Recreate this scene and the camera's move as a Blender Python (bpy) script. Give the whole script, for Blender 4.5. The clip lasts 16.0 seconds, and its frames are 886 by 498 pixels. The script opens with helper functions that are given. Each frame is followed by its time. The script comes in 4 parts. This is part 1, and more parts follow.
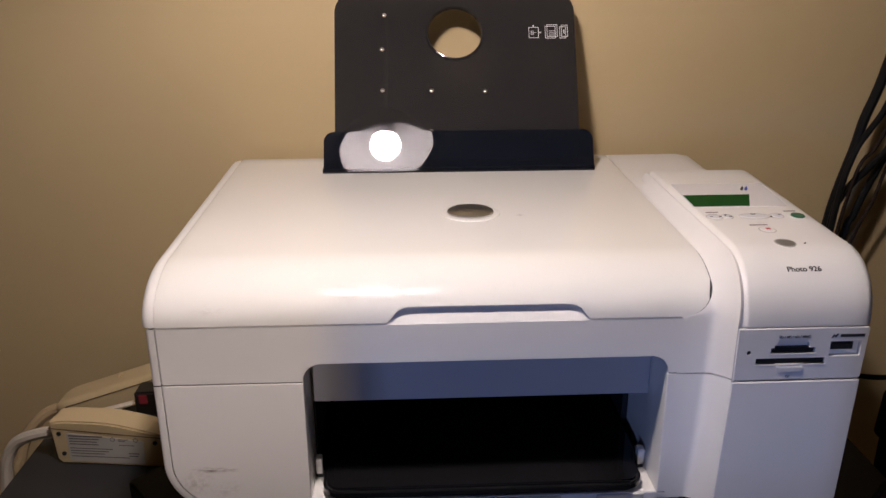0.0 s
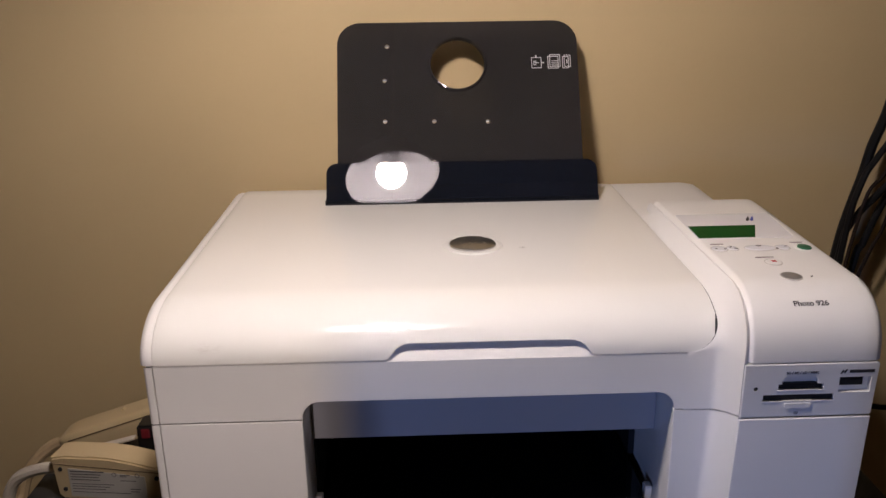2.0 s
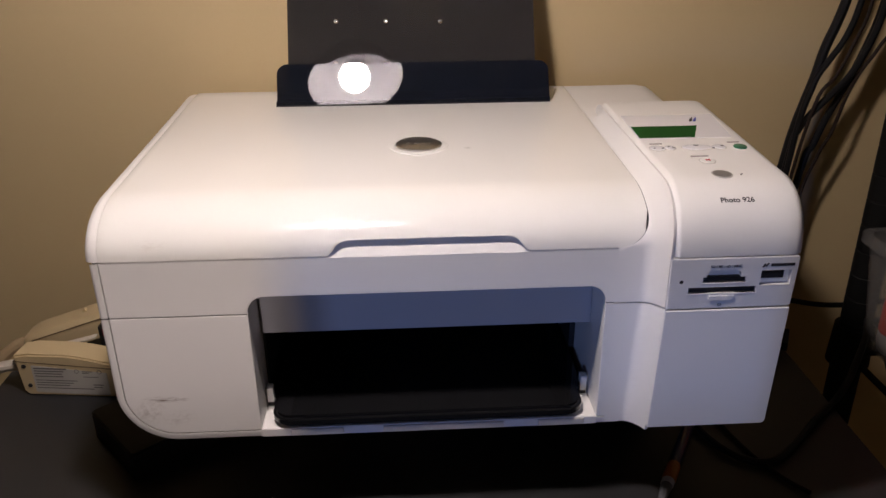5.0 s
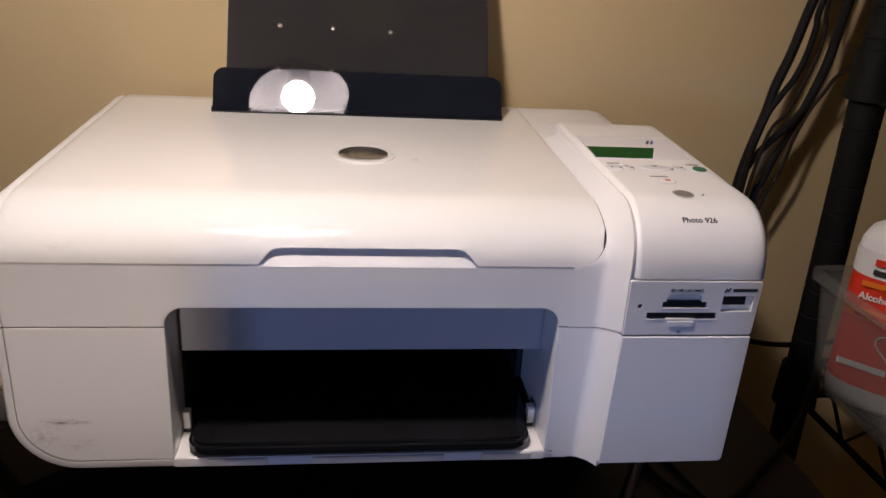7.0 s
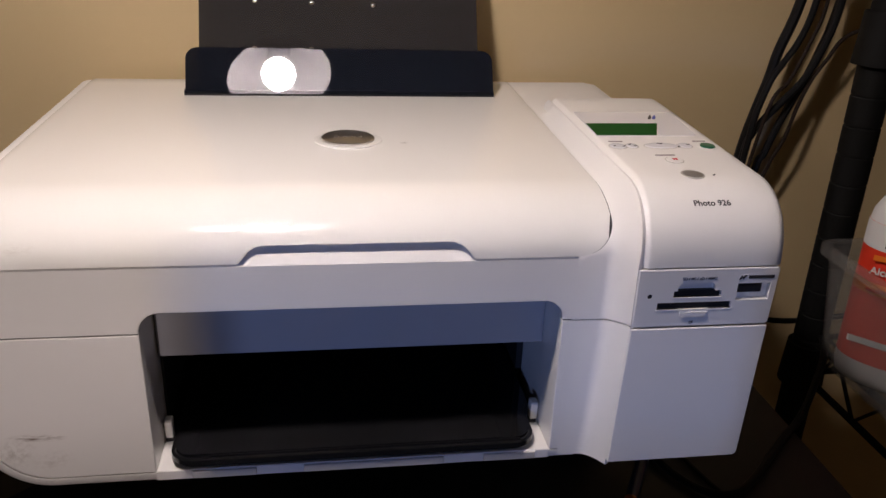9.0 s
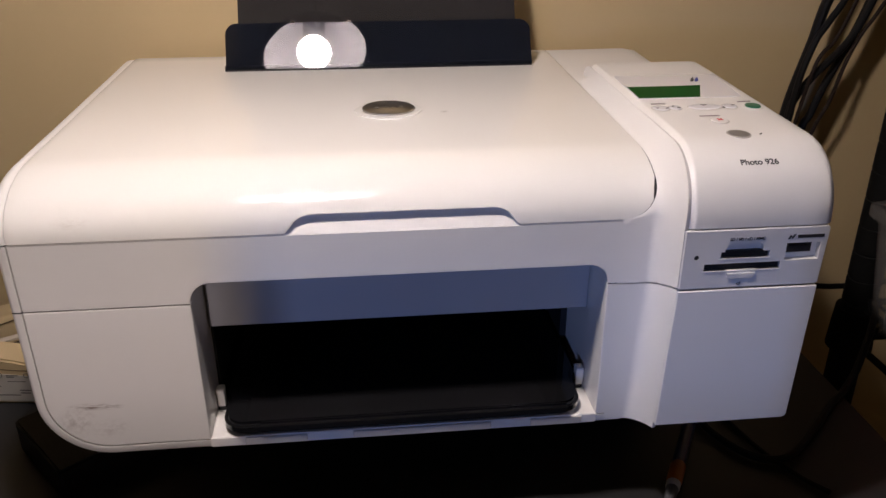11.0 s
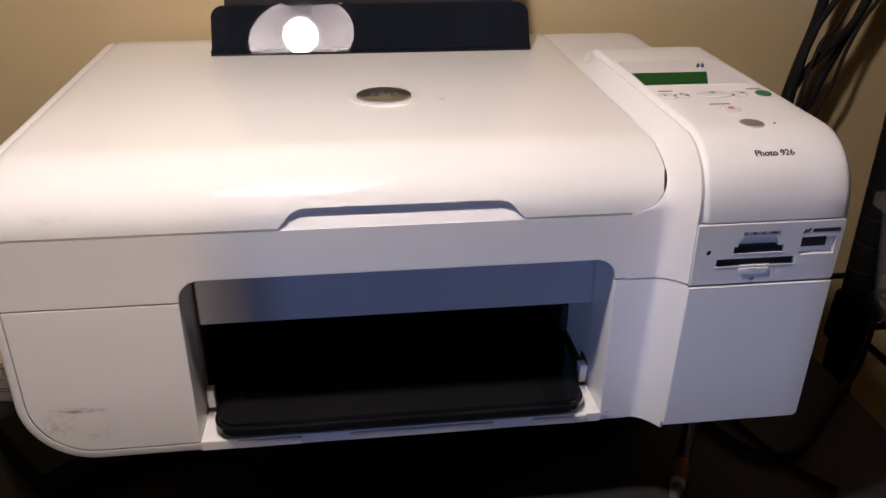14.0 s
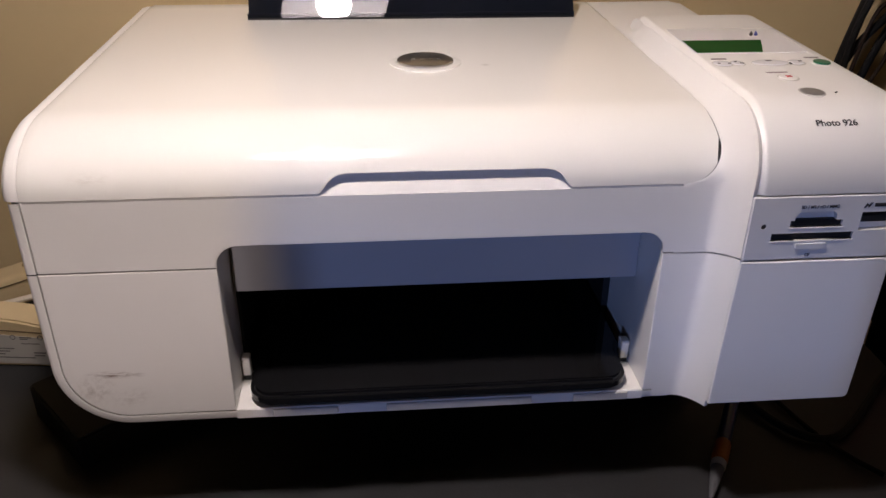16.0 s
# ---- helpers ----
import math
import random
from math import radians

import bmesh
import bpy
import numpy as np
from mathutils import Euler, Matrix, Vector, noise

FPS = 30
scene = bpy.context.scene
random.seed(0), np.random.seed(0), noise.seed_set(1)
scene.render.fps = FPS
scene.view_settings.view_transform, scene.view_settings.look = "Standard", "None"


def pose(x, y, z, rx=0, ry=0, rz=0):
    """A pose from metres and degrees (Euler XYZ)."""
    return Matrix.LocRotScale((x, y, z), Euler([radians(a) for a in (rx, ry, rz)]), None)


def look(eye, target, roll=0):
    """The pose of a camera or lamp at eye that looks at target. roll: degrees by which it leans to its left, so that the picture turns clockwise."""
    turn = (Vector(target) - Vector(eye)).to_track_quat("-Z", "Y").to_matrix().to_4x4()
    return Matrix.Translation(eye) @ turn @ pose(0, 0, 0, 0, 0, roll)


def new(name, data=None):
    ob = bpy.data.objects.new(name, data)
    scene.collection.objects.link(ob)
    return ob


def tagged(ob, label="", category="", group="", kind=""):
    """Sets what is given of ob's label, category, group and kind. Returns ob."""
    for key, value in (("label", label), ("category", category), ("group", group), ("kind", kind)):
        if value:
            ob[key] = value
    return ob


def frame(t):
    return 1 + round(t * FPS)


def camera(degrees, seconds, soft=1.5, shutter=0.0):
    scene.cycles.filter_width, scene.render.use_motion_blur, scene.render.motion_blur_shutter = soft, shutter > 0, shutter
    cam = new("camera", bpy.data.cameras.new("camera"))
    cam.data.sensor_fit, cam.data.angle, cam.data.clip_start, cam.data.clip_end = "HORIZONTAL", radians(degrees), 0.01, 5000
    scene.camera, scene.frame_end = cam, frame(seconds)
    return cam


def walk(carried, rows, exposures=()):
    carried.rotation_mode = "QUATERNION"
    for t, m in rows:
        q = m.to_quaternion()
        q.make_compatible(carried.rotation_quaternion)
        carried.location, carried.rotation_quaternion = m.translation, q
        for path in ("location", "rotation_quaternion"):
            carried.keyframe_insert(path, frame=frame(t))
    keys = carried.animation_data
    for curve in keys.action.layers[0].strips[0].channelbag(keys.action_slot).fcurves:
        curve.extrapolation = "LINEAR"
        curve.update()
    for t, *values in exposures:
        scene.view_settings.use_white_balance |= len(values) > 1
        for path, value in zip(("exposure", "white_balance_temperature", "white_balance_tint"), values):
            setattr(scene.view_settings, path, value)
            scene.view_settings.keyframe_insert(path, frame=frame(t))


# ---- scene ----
cam = camera(58.8, 16.0)
PATH = [
    (0, (-0.05, -0.442, 0.402), (0.035, 1.446, -0.253), -0.2),
    (0.5, (-0.049, -0.443, 0.405), (0.012, 1.454, -0.225), -0.9),
    (1, (-0.051, -0.44, 0.407), (0.009, 1.463, -0.205), -0.8),
    (1.5, (-0.052, -0.44, 0.405), (-0.004, 1.464, -0.206), -1.0),
    (2, (-0.043, -0.435, 0.408), (0.015, 1.471, -0.193), -0.8),
    (2.5, (-0.034, -0.438, 0.405), (0.052, 1.442, -0.272), 0.1),
    (3, (-0.017, -0.454, 0.404), (0.105, 1.401, -0.334), 0.4),
    (3.5, (-0.014, -0.453, 0.401), (0.08, 1.404, -0.335), -1.1),
    (6, (-0.018, -0.438, 0.406), (0.115, 1.365, -0.449), 1.0),
    (6.5, (-0.012, -0.42, 0.376), (0.237, 1.388, -0.443), 2.2),
    (7, (-0.017, -0.419, 0.373), (0.234, 1.433, -0.339), 3.4),
    (7.5, (-0.027, -0.406, 0.369), (0.205, 1.43, -0.389), 3.4),
    (8, (-0.022, -0.384, 0.37), (0.248, 1.44, -0.405), 3.2),
    (10.5, (-0.014, -0.384, 0.373), (0.215, 1.436, -0.422), 0.3),
    (11, (-0.021, -0.388, 0.366), (0.167, 1.422, -0.463), -0.1),
    (11.5, (-0.018, -0.378, 0.36), (0.15, 1.419, -0.502), -1.0),
    (12, (-0.02, -0.374, 0.36), (0.172, 1.424, -0.495), -0.1),
    (12.5, (-0.032, -0.373, 0.361), (0.187, 1.422, -0.493), 1.3),
    (13, (-0.037, -0.361, 0.358), (0.212, 1.405, -0.548), 1.7),
    (13.5, (-0.03, -0.367, 0.362), (0.209, 1.408, -0.526), 1.1),
    (14, (-0.028, -0.367, 0.363), (0.199, 1.421, -0.502), 0.3),
    (14.5, (-0.029, -0.365, 0.36), (0.165, 1.421, -0.52), -0.3),
    (15, (-0.036, -0.365, 0.357), (0.118, 1.422, -0.529), -0.4),
    (15.5, (-0.036, -0.36, 0.353), (0.12, 1.411, -0.562), -0.1),
    (16, (-0.037, -0.358, 0.354), (0.129, 1.411, -0.562), 0.5),
]
walk(cam, [(t, look(eye, target, roll)) for t, eye, target, roll in PATH], [(0.0, 0.04), (2.5, 0.0), (3.5, 0.06), (6.0, 0.04), (7.2, 0.10), (8.0, 0.0), (10.5, 0.08), (12.5, 0.10), (16.0, 0.14)])

# ---- world, lights ----
world = bpy.data.worlds.new("world")
scene.world = world
world.use_nodes = True
world.node_tree.nodes["Background"].inputs[0].default_value = (0.5, 0.6, 0.8, 1)
world.node_tree.nodes["Background"].inputs[1].default_value = 0.02
LAMP = (-0.083, -0.100, 0.602)
LIGHT_SLITS = ((-0.607, -0.430), (-0.242, -0.188))     # narrow slits added in the south wall to bound light, x from and to
SILL, HEAD = 0.170, 0.242
SOUTH = -1.3
# unseen cool lamp added beyond the south wall to put blue on the fronts
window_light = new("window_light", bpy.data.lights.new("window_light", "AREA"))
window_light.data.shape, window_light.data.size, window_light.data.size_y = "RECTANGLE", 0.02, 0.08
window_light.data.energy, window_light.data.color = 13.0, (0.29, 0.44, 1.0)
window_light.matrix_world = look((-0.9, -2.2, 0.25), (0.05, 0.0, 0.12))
# second unseen lamp, added to warm and lift the left front panel
warm_fill_light = new("warm_fill_light", bpy.data.lights.new("warm_fill_light", "AREA"))
warm_fill_light.data.shape, warm_fill_light.data.size, warm_fill_light.data.size_y = "RECTANGLE", 0.02, 0.08
warm_fill_light.data.energy, warm_fill_light.data.color = 10.0, (1.0, 0.84, 0.84)
warm_fill_light.matrix_world = look((-0.25, -2.2, 0.25), (-0.17, 0.0, 0.12))
BULB_POWER = 365.0


# ---- materials ----
def material(name, color, rough=0.4, metal=0.0, coat=0.0, grain=0.0, grain_scale=200.0, bump=0.0, spread=0.04, patch_scale=9.0, ior=1.45):
    """A surface with colour that varies at two scales and a fine relief."""
    m = bpy.data.materials.new(name)
    m.use_nodes = True
    nt = m.node_tree
    b = nt.nodes["Principled BSDF"]
    b.inputs["Roughness"].default_value = rough
    b.inputs["Metallic"].default_value = metal
    b.inputs["Coat Weight"].default_value = coat
    b.inputs["Coat Roughness"].default_value = 0.03
    b.inputs["IOR"].default_value = ior
    b.inputs["Coat IOR"].default_value = 1.7
    pos = nt.nodes.new("ShaderNodeNewGeometry")
    big = nt.nodes.new("ShaderNodeTexNoise")
    big.inputs["Scale"].default_value, big.inputs["Detail"].default_value = patch_scale, 4
    fine = nt.nodes.new("ShaderNodeTexNoise")
    fine.inputs["Scale"].default_value, fine.inputs["Detail"].default_value = grain_scale, 3
    for n in (big, fine):
        nt.links.new(pos.outputs["Position"], n.inputs["Vector"])
    add = nt.nodes.new("ShaderNodeMath")
    add.operation = "MULTIPLY_ADD"
    add.inputs[1].default_value = grain
    nt.links.new(fine.outputs["Fac"], add.inputs[0])
    nt.links.new(big.outputs["Fac"], add.inputs[2])
    ramp = nt.nodes.new("ShaderNodeMapRange")
    ramp.inputs["From Min"].default_value, ramp.inputs["From Max"].default_value = 0.3, 0.7 + grain
    ramp.inputs["To Min"].default_value, ramp.inputs["To Max"].default_value = 1 - spread, 1 + spread
    nt.links.new(add.outputs[0], ramp.inputs["Value"])
    scale = nt.nodes.new("ShaderNodeVectorMath")
    scale.operation = "SCALE"
    scale.inputs[0].default_value = color
    nt.links.new(ramp.outputs["Result"], scale.inputs["Scale"])
    nt.links.new(scale.outputs["Vector"], b.inputs["Base Color"])
    r = nt.nodes.new("ShaderNodeMapRange")
    r.inputs["To Min"].default_value, r.inputs["To Max"].default_value = rough * 0.85, min(1.0, rough * 1.15)
    nt.links.new(big.outputs["Fac"], r.inputs["Value"])
    nt.links.new(r.outputs["Result"], b.inputs["Roughness"])
    if bump:
        bn = nt.nodes.new("ShaderNodeBump")
        bn.inputs["Strength"].default_value, bn.inputs["Distance"].default_value = bump, 0.0006
        nt.links.new(fine.outputs["Fac"], bn.inputs["Height"])
        nt.links.new(bn.outputs["Normal"], b.inputs["Normal"])
    return m


def smear(m, centre, size, turn, color, amount, scale):
    """Adds a dark rubbed mark of a given place and size to a surface."""
    nt = m.node_tree
    b = nt.nodes["Principled BSDF"]
    base = b.inputs["Base Color"].links[0].from_socket
    pos = nt.nodes.new("ShaderNodeNewGeometry")
    mp = nt.nodes.new("ShaderNodeMapping")
    mp.vector_type = "TEXTURE"
    mp.inputs["Location"].default_value, mp.inputs["Rotation"].default_value, mp.inputs["Scale"].default_value = centre, (0, radians(turn), 0), size
    nt.links.new(pos.outputs["Position"], mp.inputs["Vector"])
    g = nt.nodes.new("ShaderNodeTexGradient")
    g.gradient_type = "SPHERICAL"
    nt.links.new(mp.outputs["Vector"], g.inputs["Vector"])
    n = nt.nodes.new("ShaderNodeTexNoise")
    n.inputs["Scale"].default_value, n.inputs["Detail"].default_value, n.inputs["Roughness"].default_value = scale, 5, 0.7
    nt.links.new(mp.outputs["Vector"], n.inputs["Vector"])
    mr = nt.nodes.new("ShaderNodeMapRange")
    mr.inputs["From Min"].default_value, mr.inputs["From Max"].default_value, mr.inputs["To Max"].default_value = 0.42, 0.7, amount * 2.2
    nt.links.new(n.outputs["Fac"], mr.inputs["Value"])
    mu = nt.nodes.new("ShaderNodeMath")
    mu.operation, mu.use_clamp = "MULTIPLY", True
    nt.links.new(mr.outputs["Result"], mu.inputs[0])
    nt.links.new(g.outputs["Fac"], mu.inputs[1])
    mix = nt.nodes.new("ShaderNodeMix")
    mix.data_type = "RGBA"
    nt.links.new(mu.outputs[0], mix.inputs["Factor"])
    nt.links.new(base, mix.inputs["A"])
    mix.inputs["B"].default_value = (*color, 1)
    nt.links.new(mix.outputs["Result"], b.inputs["Base Color"])


def glowing(name, color, strength):
    m = bpy.data.materials.new(name)
    m.use_nodes = True
    b = m.node_tree.nodes["Principled BSDF"]
    b.inputs["Base Color"].default_value = (0.9, 0.9, 0.9, 1)
    b.inputs["Emission Color"].default_value = (*color, 1)
    b.inputs["Emission Strength"].default_value = strength
    return m


def see_through(name, color, clear, rough=0.05):
    """Thin plastic that lets a share of the light straight through."""
    m = material(name, color, rough, spread=0.06)
    nt = m.node_tree
    b, out = nt.nodes["Principled BSDF"], nt.nodes["Material Output"]
    t, mix = nt.nodes.new("ShaderNodeBsdfTransparent"), nt.nodes.new("ShaderNodeMixShader")
    t.inputs[0].default_value = (0.9, 0.9, 0.9, 1)
    mix.inputs[0].default_value = clear
    nt.links.new(b.outputs[0], mix.inputs[1])
    nt.links.new(t.outputs[0], mix.inputs[2])
    nt.links.new(mix.outputs[0], out.inputs[0])
    return m


WHITE = material("white_plastic", (0.80, 0.785, 0.76), 0.34, grain=0.3, grain_scale=900, bump=0.06, spread=0.015)
PANEL = material("front_panel_plastic", (0.80, 0.785, 0.76), 0.36, grain=0.3, grain_scale=900, bump=0.06, spread=0.015)
smear(PANEL, (-0.178, -0.004, 0.1015), (0.017, 0.02, 0.0028), 2, (0.20, 0.15, 0.12), 0.7, 2.4)
smear(PANEL, (-0.190, -0.004, 0.092), (0.011, 0.02, 0.014), 40, (0.30, 0.25, 0.21), 0.30, 4.0)
smear(PANEL, (-0.172, -0.004, 0.086), (0.014, 0.02, 0.008), -10, (0.40, 0.35, 0.31), 0.22, 4.0)
GLOSS = material("glossy_lid_plastic", (0.80, 0.788, 0.75), 0.6, coat=0.9, spread=0.012, grain=0.2, grain_scale=700)
GLOSS.node_tree.nodes["Principled BSDF"].inputs["Specular IOR Level"].default_value = 0.2
smear(GLOSS, (-0.172, -0.003, 0.212), (0.012, 0.02, 0.004), 0, (0.5, 0.45, 0.4), 0.2, 3.0)
smear(GLOSS, (0.032, 0.113, 0.235), (0.0035, 0.003, 0.004), 30, (0.3, 0.28, 0.25), 0.6, 5.0)
INNER = material("grey_inner_plastic", (0.37, 0.375, 0.40), 0.45, spread=0.03)
BLACK = material("black_plastic", (0.010, 0.010, 0.011), 0.32, spread=0.15)
TRAY = material("black_tray_plastic", (0.009, 0.009, 0.0098), 0.055, spread=0.2)
STUD = material("polished_stud", (0.85, 0.84, 0.82), 0.24, metal=1.0)
# near-black for slots and holes; in gaps and mouth it paints in shade
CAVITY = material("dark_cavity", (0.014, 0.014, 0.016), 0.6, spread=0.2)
SMOKE = see_through("smoked_plastic", (0.030, 0.028, 0.029), 0.14, 0.035)
POCKET = see_through("blue_black_plastic", (0.008, 0.010, 0.016), 0.12, 0.022)
INK = material("dark_print", (0.03, 0.028, 0.03), 0.6)
LABEL_INK = material("faded_print", (0.13, 0.12, 0.125), 0.6)
SEAM_BROWN = material("brown_seam", (0.16, 0.11, 0.06), 0.6)
SWITCH_RED = material("dark_red_plastic", (0.22, 0.02, 0.03), 0.4)
GREY_INK = material("grey_print", (0.24, 0.20, 0.20), 0.6)
WHITE_INK = material("white_print", (0.75, 0.75, 0.75), 0.5)
SILVER = material("silver_plastic", (0.33, 0.32, 0.31), 0.4, metal=0.6)
CHROME = material("brushed_metal", (0.50, 0.48, 0.455), 0.33, metal=1.0, grain=0.5, grain_scale=1500, bump=0.15)
LCD = material("green_display", (0.0022, 0.060, 0.008), 0.5, coat=0.0, spread=0.03)
LCD.node_tree.nodes["Principled BSDF"].inputs["Specular IOR Level"].default_value = 0.1
WINDOWP = material("display_window_plastic", (0.85, 0.85, 0.89), 0.2, coat=0.5, spread=0.01)
GREEN = material("green_button", (0.006, 0.12, 0.06), 0.3, coat=0.3)
BLUE_INK = material("blue_print", (0.03, 0.05, 0.35), 0.5)
RED_INK = material("red_print", (0.5, 0.025, 0.033), 0.5)
BEIGE = material("aged_beige_plastic", (0.62, 0.49, 0.29), 0.42, grain=0.3, grain_scale=600, bump=0.1, spread=0.05)
CORD = material("beige_cord", (0.46, 0.34, 0.20), 0.5, spread=0.05)
CORD_W = material("off_white_cord", (0.62, 0.56, 0.48), 0.5, spread=0.05)
LABEL = material("grey_label_paper", (0.52, 0.50, 0.47), 0.55, spread=0.03)
DESK = material("black_desk_laminate", (0.024, 0.0242, 0.026), 0.5, grain=0.8, grain_scale=500, bump=0.15, spread=0.2)
STAND = material("black_stand_plastic", (0.005, 0.005, 0.0055), 0.6, spread=0.15, grain=0.4, grain_scale=700, bump=0.1)
CABLE = material("black_cable_rubber", (0.007, 0.007, 0.008), 0.5, spread=0.15)
BROWN = material("brown_wire", (0.02, 0.012, 0.009), 0.5)
for m in (CABLE, BROWN, STAND):
    m.node_tree.nodes["Principled BSDF"].inputs["Specular IOR Level"].default_value = 0.2
WALLP = material("beige_wall_paint", (0.61, 0.47, 0.265), 0.75, grain=0.4, grain_scale=260, bump=0.12, spread=0.025, patch_scale=5)
CEIL = material("white_ceiling_paint", (0.7, 0.68, 0.63), 0.9, spread=0.02)
CARPET = material("brown_carpet", (0.045, 0.033, 0.025), 0.95, grain=1.0, grain_scale=350, bump=0.6, spread=0.2)
STEEL = material("black_coated_steel", (0.005, 0.005, 0.005), 0.68, spread=0.2)
STEEL.node_tree.nodes["Principled BSDF"].inputs["Specular IOR Level"].default_value = 0.2
CLEAR = see_through("clear_plastic", (0.42, 0.41, 0.40), 0.84, 0.12)
BOTTLE = material("white_bottle_plastic", (0.78, 0.78, 0.79), 0.4, spread=0.02)
RED = material("red_label", (0.72, 0.045, 0.02), 0.45, spread=0.04)
ORANGE = material("orange_label", (0.85, 0.22, 0.02), 0.45)
PEN_BLUE = material("dark_blue_plastic", (0.015, 0.03, 0.10), 0.3, coat=0.3)
PEN_ORANGE = material("orange_plastic", (0.42, 0.12, 0.012), 0.4)
PEN_GREY = material("clear_grey_plastic", (0.11, 0.11, 0.12), 0.3)
SHADE = material("grey_lamp_shade", (0.36, 0.35, 0.37), 0.6, spread=0.02)
BULB = glowing("lit_bulb", (1.0, 0.868, 0.825), BULB_POWER)


# ---- mesh tools ----
def finish(bm, mesh, sharp=32):
    bmesh.ops.recalc_face_normals(bm, faces=bm.faces)
    bm.to_mesh(mesh)
    bm.free()
    for p in mesh.polygons:
        p.use_smooth = True
    mesh.set_sharp_from_angle(angle=radians(sharp))


def part(name, bm, mat, parent=None, label="", sharp=32):
    """Links a bmesh as one mesh object, under a thing or a part if given."""
    mesh = bpy.data.meshes.new(name)
    finish(bm, mesh, sharp)
    mesh.materials.append(mat)
    ob = new(name, mesh)
    if parent:
        ob.parent = parent
        ob.matrix_parent_inverse = parent.matrix_world.inverted()
    if label:
        ob["label"] = label
    return ob


def thing(name, place, label, category, group="", kind=""):
    ob = new(name)
    ob.location = place
    ob.matrix_world = Matrix.Translation(place)
    return tagged(ob, label, category, group, kind)


def rounded(corners, seg=6):
    """An outline from (a, b, radius) corners, in order."""
    out, n = [], len(corners)
    for i in range(n):
        p, r = Vector(corners[i][:2]), corners[i][2]
        if r <= 0:
            out.append((p.x, p.y))
            continue
        d0, d1 = (Vector(corners[i - 1][:2]) - p).normalized(), (Vector(corners[(i + 1) % n][:2]) - p).normalized()
        half = d0.angle(d1) / 2
        c = p + (d0 + d1).normalized() * (r / math.sin(half))
        a, b = p + d0 * (r / math.tan(half)) - c, p + d1 * (r / math.tan(half)) - c
        for k in range(seg + 1):
            v = a.lerp(b, k / seg).normalized() * r
            out.append((c.x + v.x, c.y + v.y))
    return out


def prism(outline, plane, lo, hi, bevel=0.0, seg=2, bm=None):
    """An outline in a plane ('xz', 'xy', 'yz'), extruded along the third axis from lo to hi, all rims bevelled."""
    own = bm is None
    bm = bmesh.new() if own else bm
    place = {"xz": lambda a, b, c: (a, c, b), "xy": lambda a, b, c: (a, b, c), "yz": lambda a, b, c: (c, a, b)}[plane]
    f = bm.faces.new([bm.verts.new(place(a, b, lo)) for a, b in outline])
    g = bmesh.ops.extrude_face_region(bm, geom=[f])
    move = Vector(place(0, 0, hi - lo))
    top = [v for v in g["geom"] if isinstance(v, bmesh.types.BMVert)]
    bmesh.ops.translate(bm, verts=top, vec=move)
    if bevel:
        tops = set(top)
        rim = [e for e in bm.edges if (e.verts[0] in tops) == (e.verts[1] in tops)] if own else []
        bmesh.ops.bevel(bm, geom=rim, offset=bevel, segments=seg, affect="EDGES", clamp_overlap=True)
    return bm


def box(x0, x1, y0, y1, z0, z1, bevel=0.0, seg=2):
    bm = bmesh.new()
    bmesh.ops.create_cube(bm, size=1)
    for v in bm.verts:
        v.co = ((x0 + x1) / 2 + v.co.x * (x1 - x0), (y0 + y1) / 2 + v.co.y * (y1 - y0), (z0 + z1) / 2 + v.co.z * (z1 - z0))
    if bevel:
        bmesh.ops.bevel(bm, geom=bm.edges[:], offset=bevel, segments=seg, affect="EDGES", clamp_overlap=True)
    return bm


def grid(rows, bm=None, closed=False):
    """A sheet through rows of points of equal length."""
    bm = bm or bmesh.new()
    vs = [[bm.verts.new(p) for p in row] for row in rows]
    for a, b in zip(vs, vs[1:]):
        n = len(a)
        for i in range(n if closed else n - 1):
            bm.faces.new((a[i], a[(i + 1) % n], b[(i + 1) % n], b[i]))
    return bm


def lathe(profile, place=(0, 0, 0), seg=32, bm=None):
    """A turned solid from (radius, height) pairs."""
    bm = bm or bmesh.new()
    grid([[(place[0] + r * math.cos(2 * math.pi * k / seg), place[1] + r * math.sin(2 * math.pi * k / seg), place[2] + h) for k in range(seg)] for r, h in profile], bm, closed=True)
    bmesh.ops.remove_doubles(bm, verts=bm.verts, dist=1e-6)
    return bm


def smooth_line(points, n=6):
    pts = [Vector(p) for p in points]
    pts = [2 * pts[0] - pts[1], *pts, 2 * pts[-1] - pts[-2]]
    out = []
    for a, b, c, d in zip(pts, pts[1:], pts[2:], pts[3:]):
        for k in range(n):
            t = k / n
            out.append(0.5 * (2 * b + (c - a) * t + (2 * a - 5 * b + 4 * c - d) * t * t + (3 * b - a - 3 * c + d) * t ** 3))
    return [*out, pts[-2]]


def tube(points, radius, seg=10, n=6, bm=None, smooth=True):
    """A round cord through points."""
    line = smooth_line(points, n) if smooth else [Vector(p) for p in points]
    bm = bm or bmesh.new()
    side, rows = None, []
    for i, p in enumerate(line):
        d = (line[min(i + 1, len(line) - 1)] - line[max(i - 1, 0)]).normalized()
        side = d.orthogonal().normalized() if side is None else (side - d * side.dot(d)).normalized()
        up = d.cross(side)
        rows.append([p + radius * (math.cos(2 * math.pi * k / seg) * side + math.sin(2 * math.pi * k / seg) * up) for k in range(seg)])
    grid(rows, bm, closed=True)
    bm.verts.ensure_lookup_table()
    n0 = len(bm.verts) - len(rows) * seg
    bm.faces.new([bm.verts[n0 + k] for k in range(seg)])
    bm.faces.new([bm.verts[len(bm.verts) - seg + k] for k in range(seg)])
    return bm


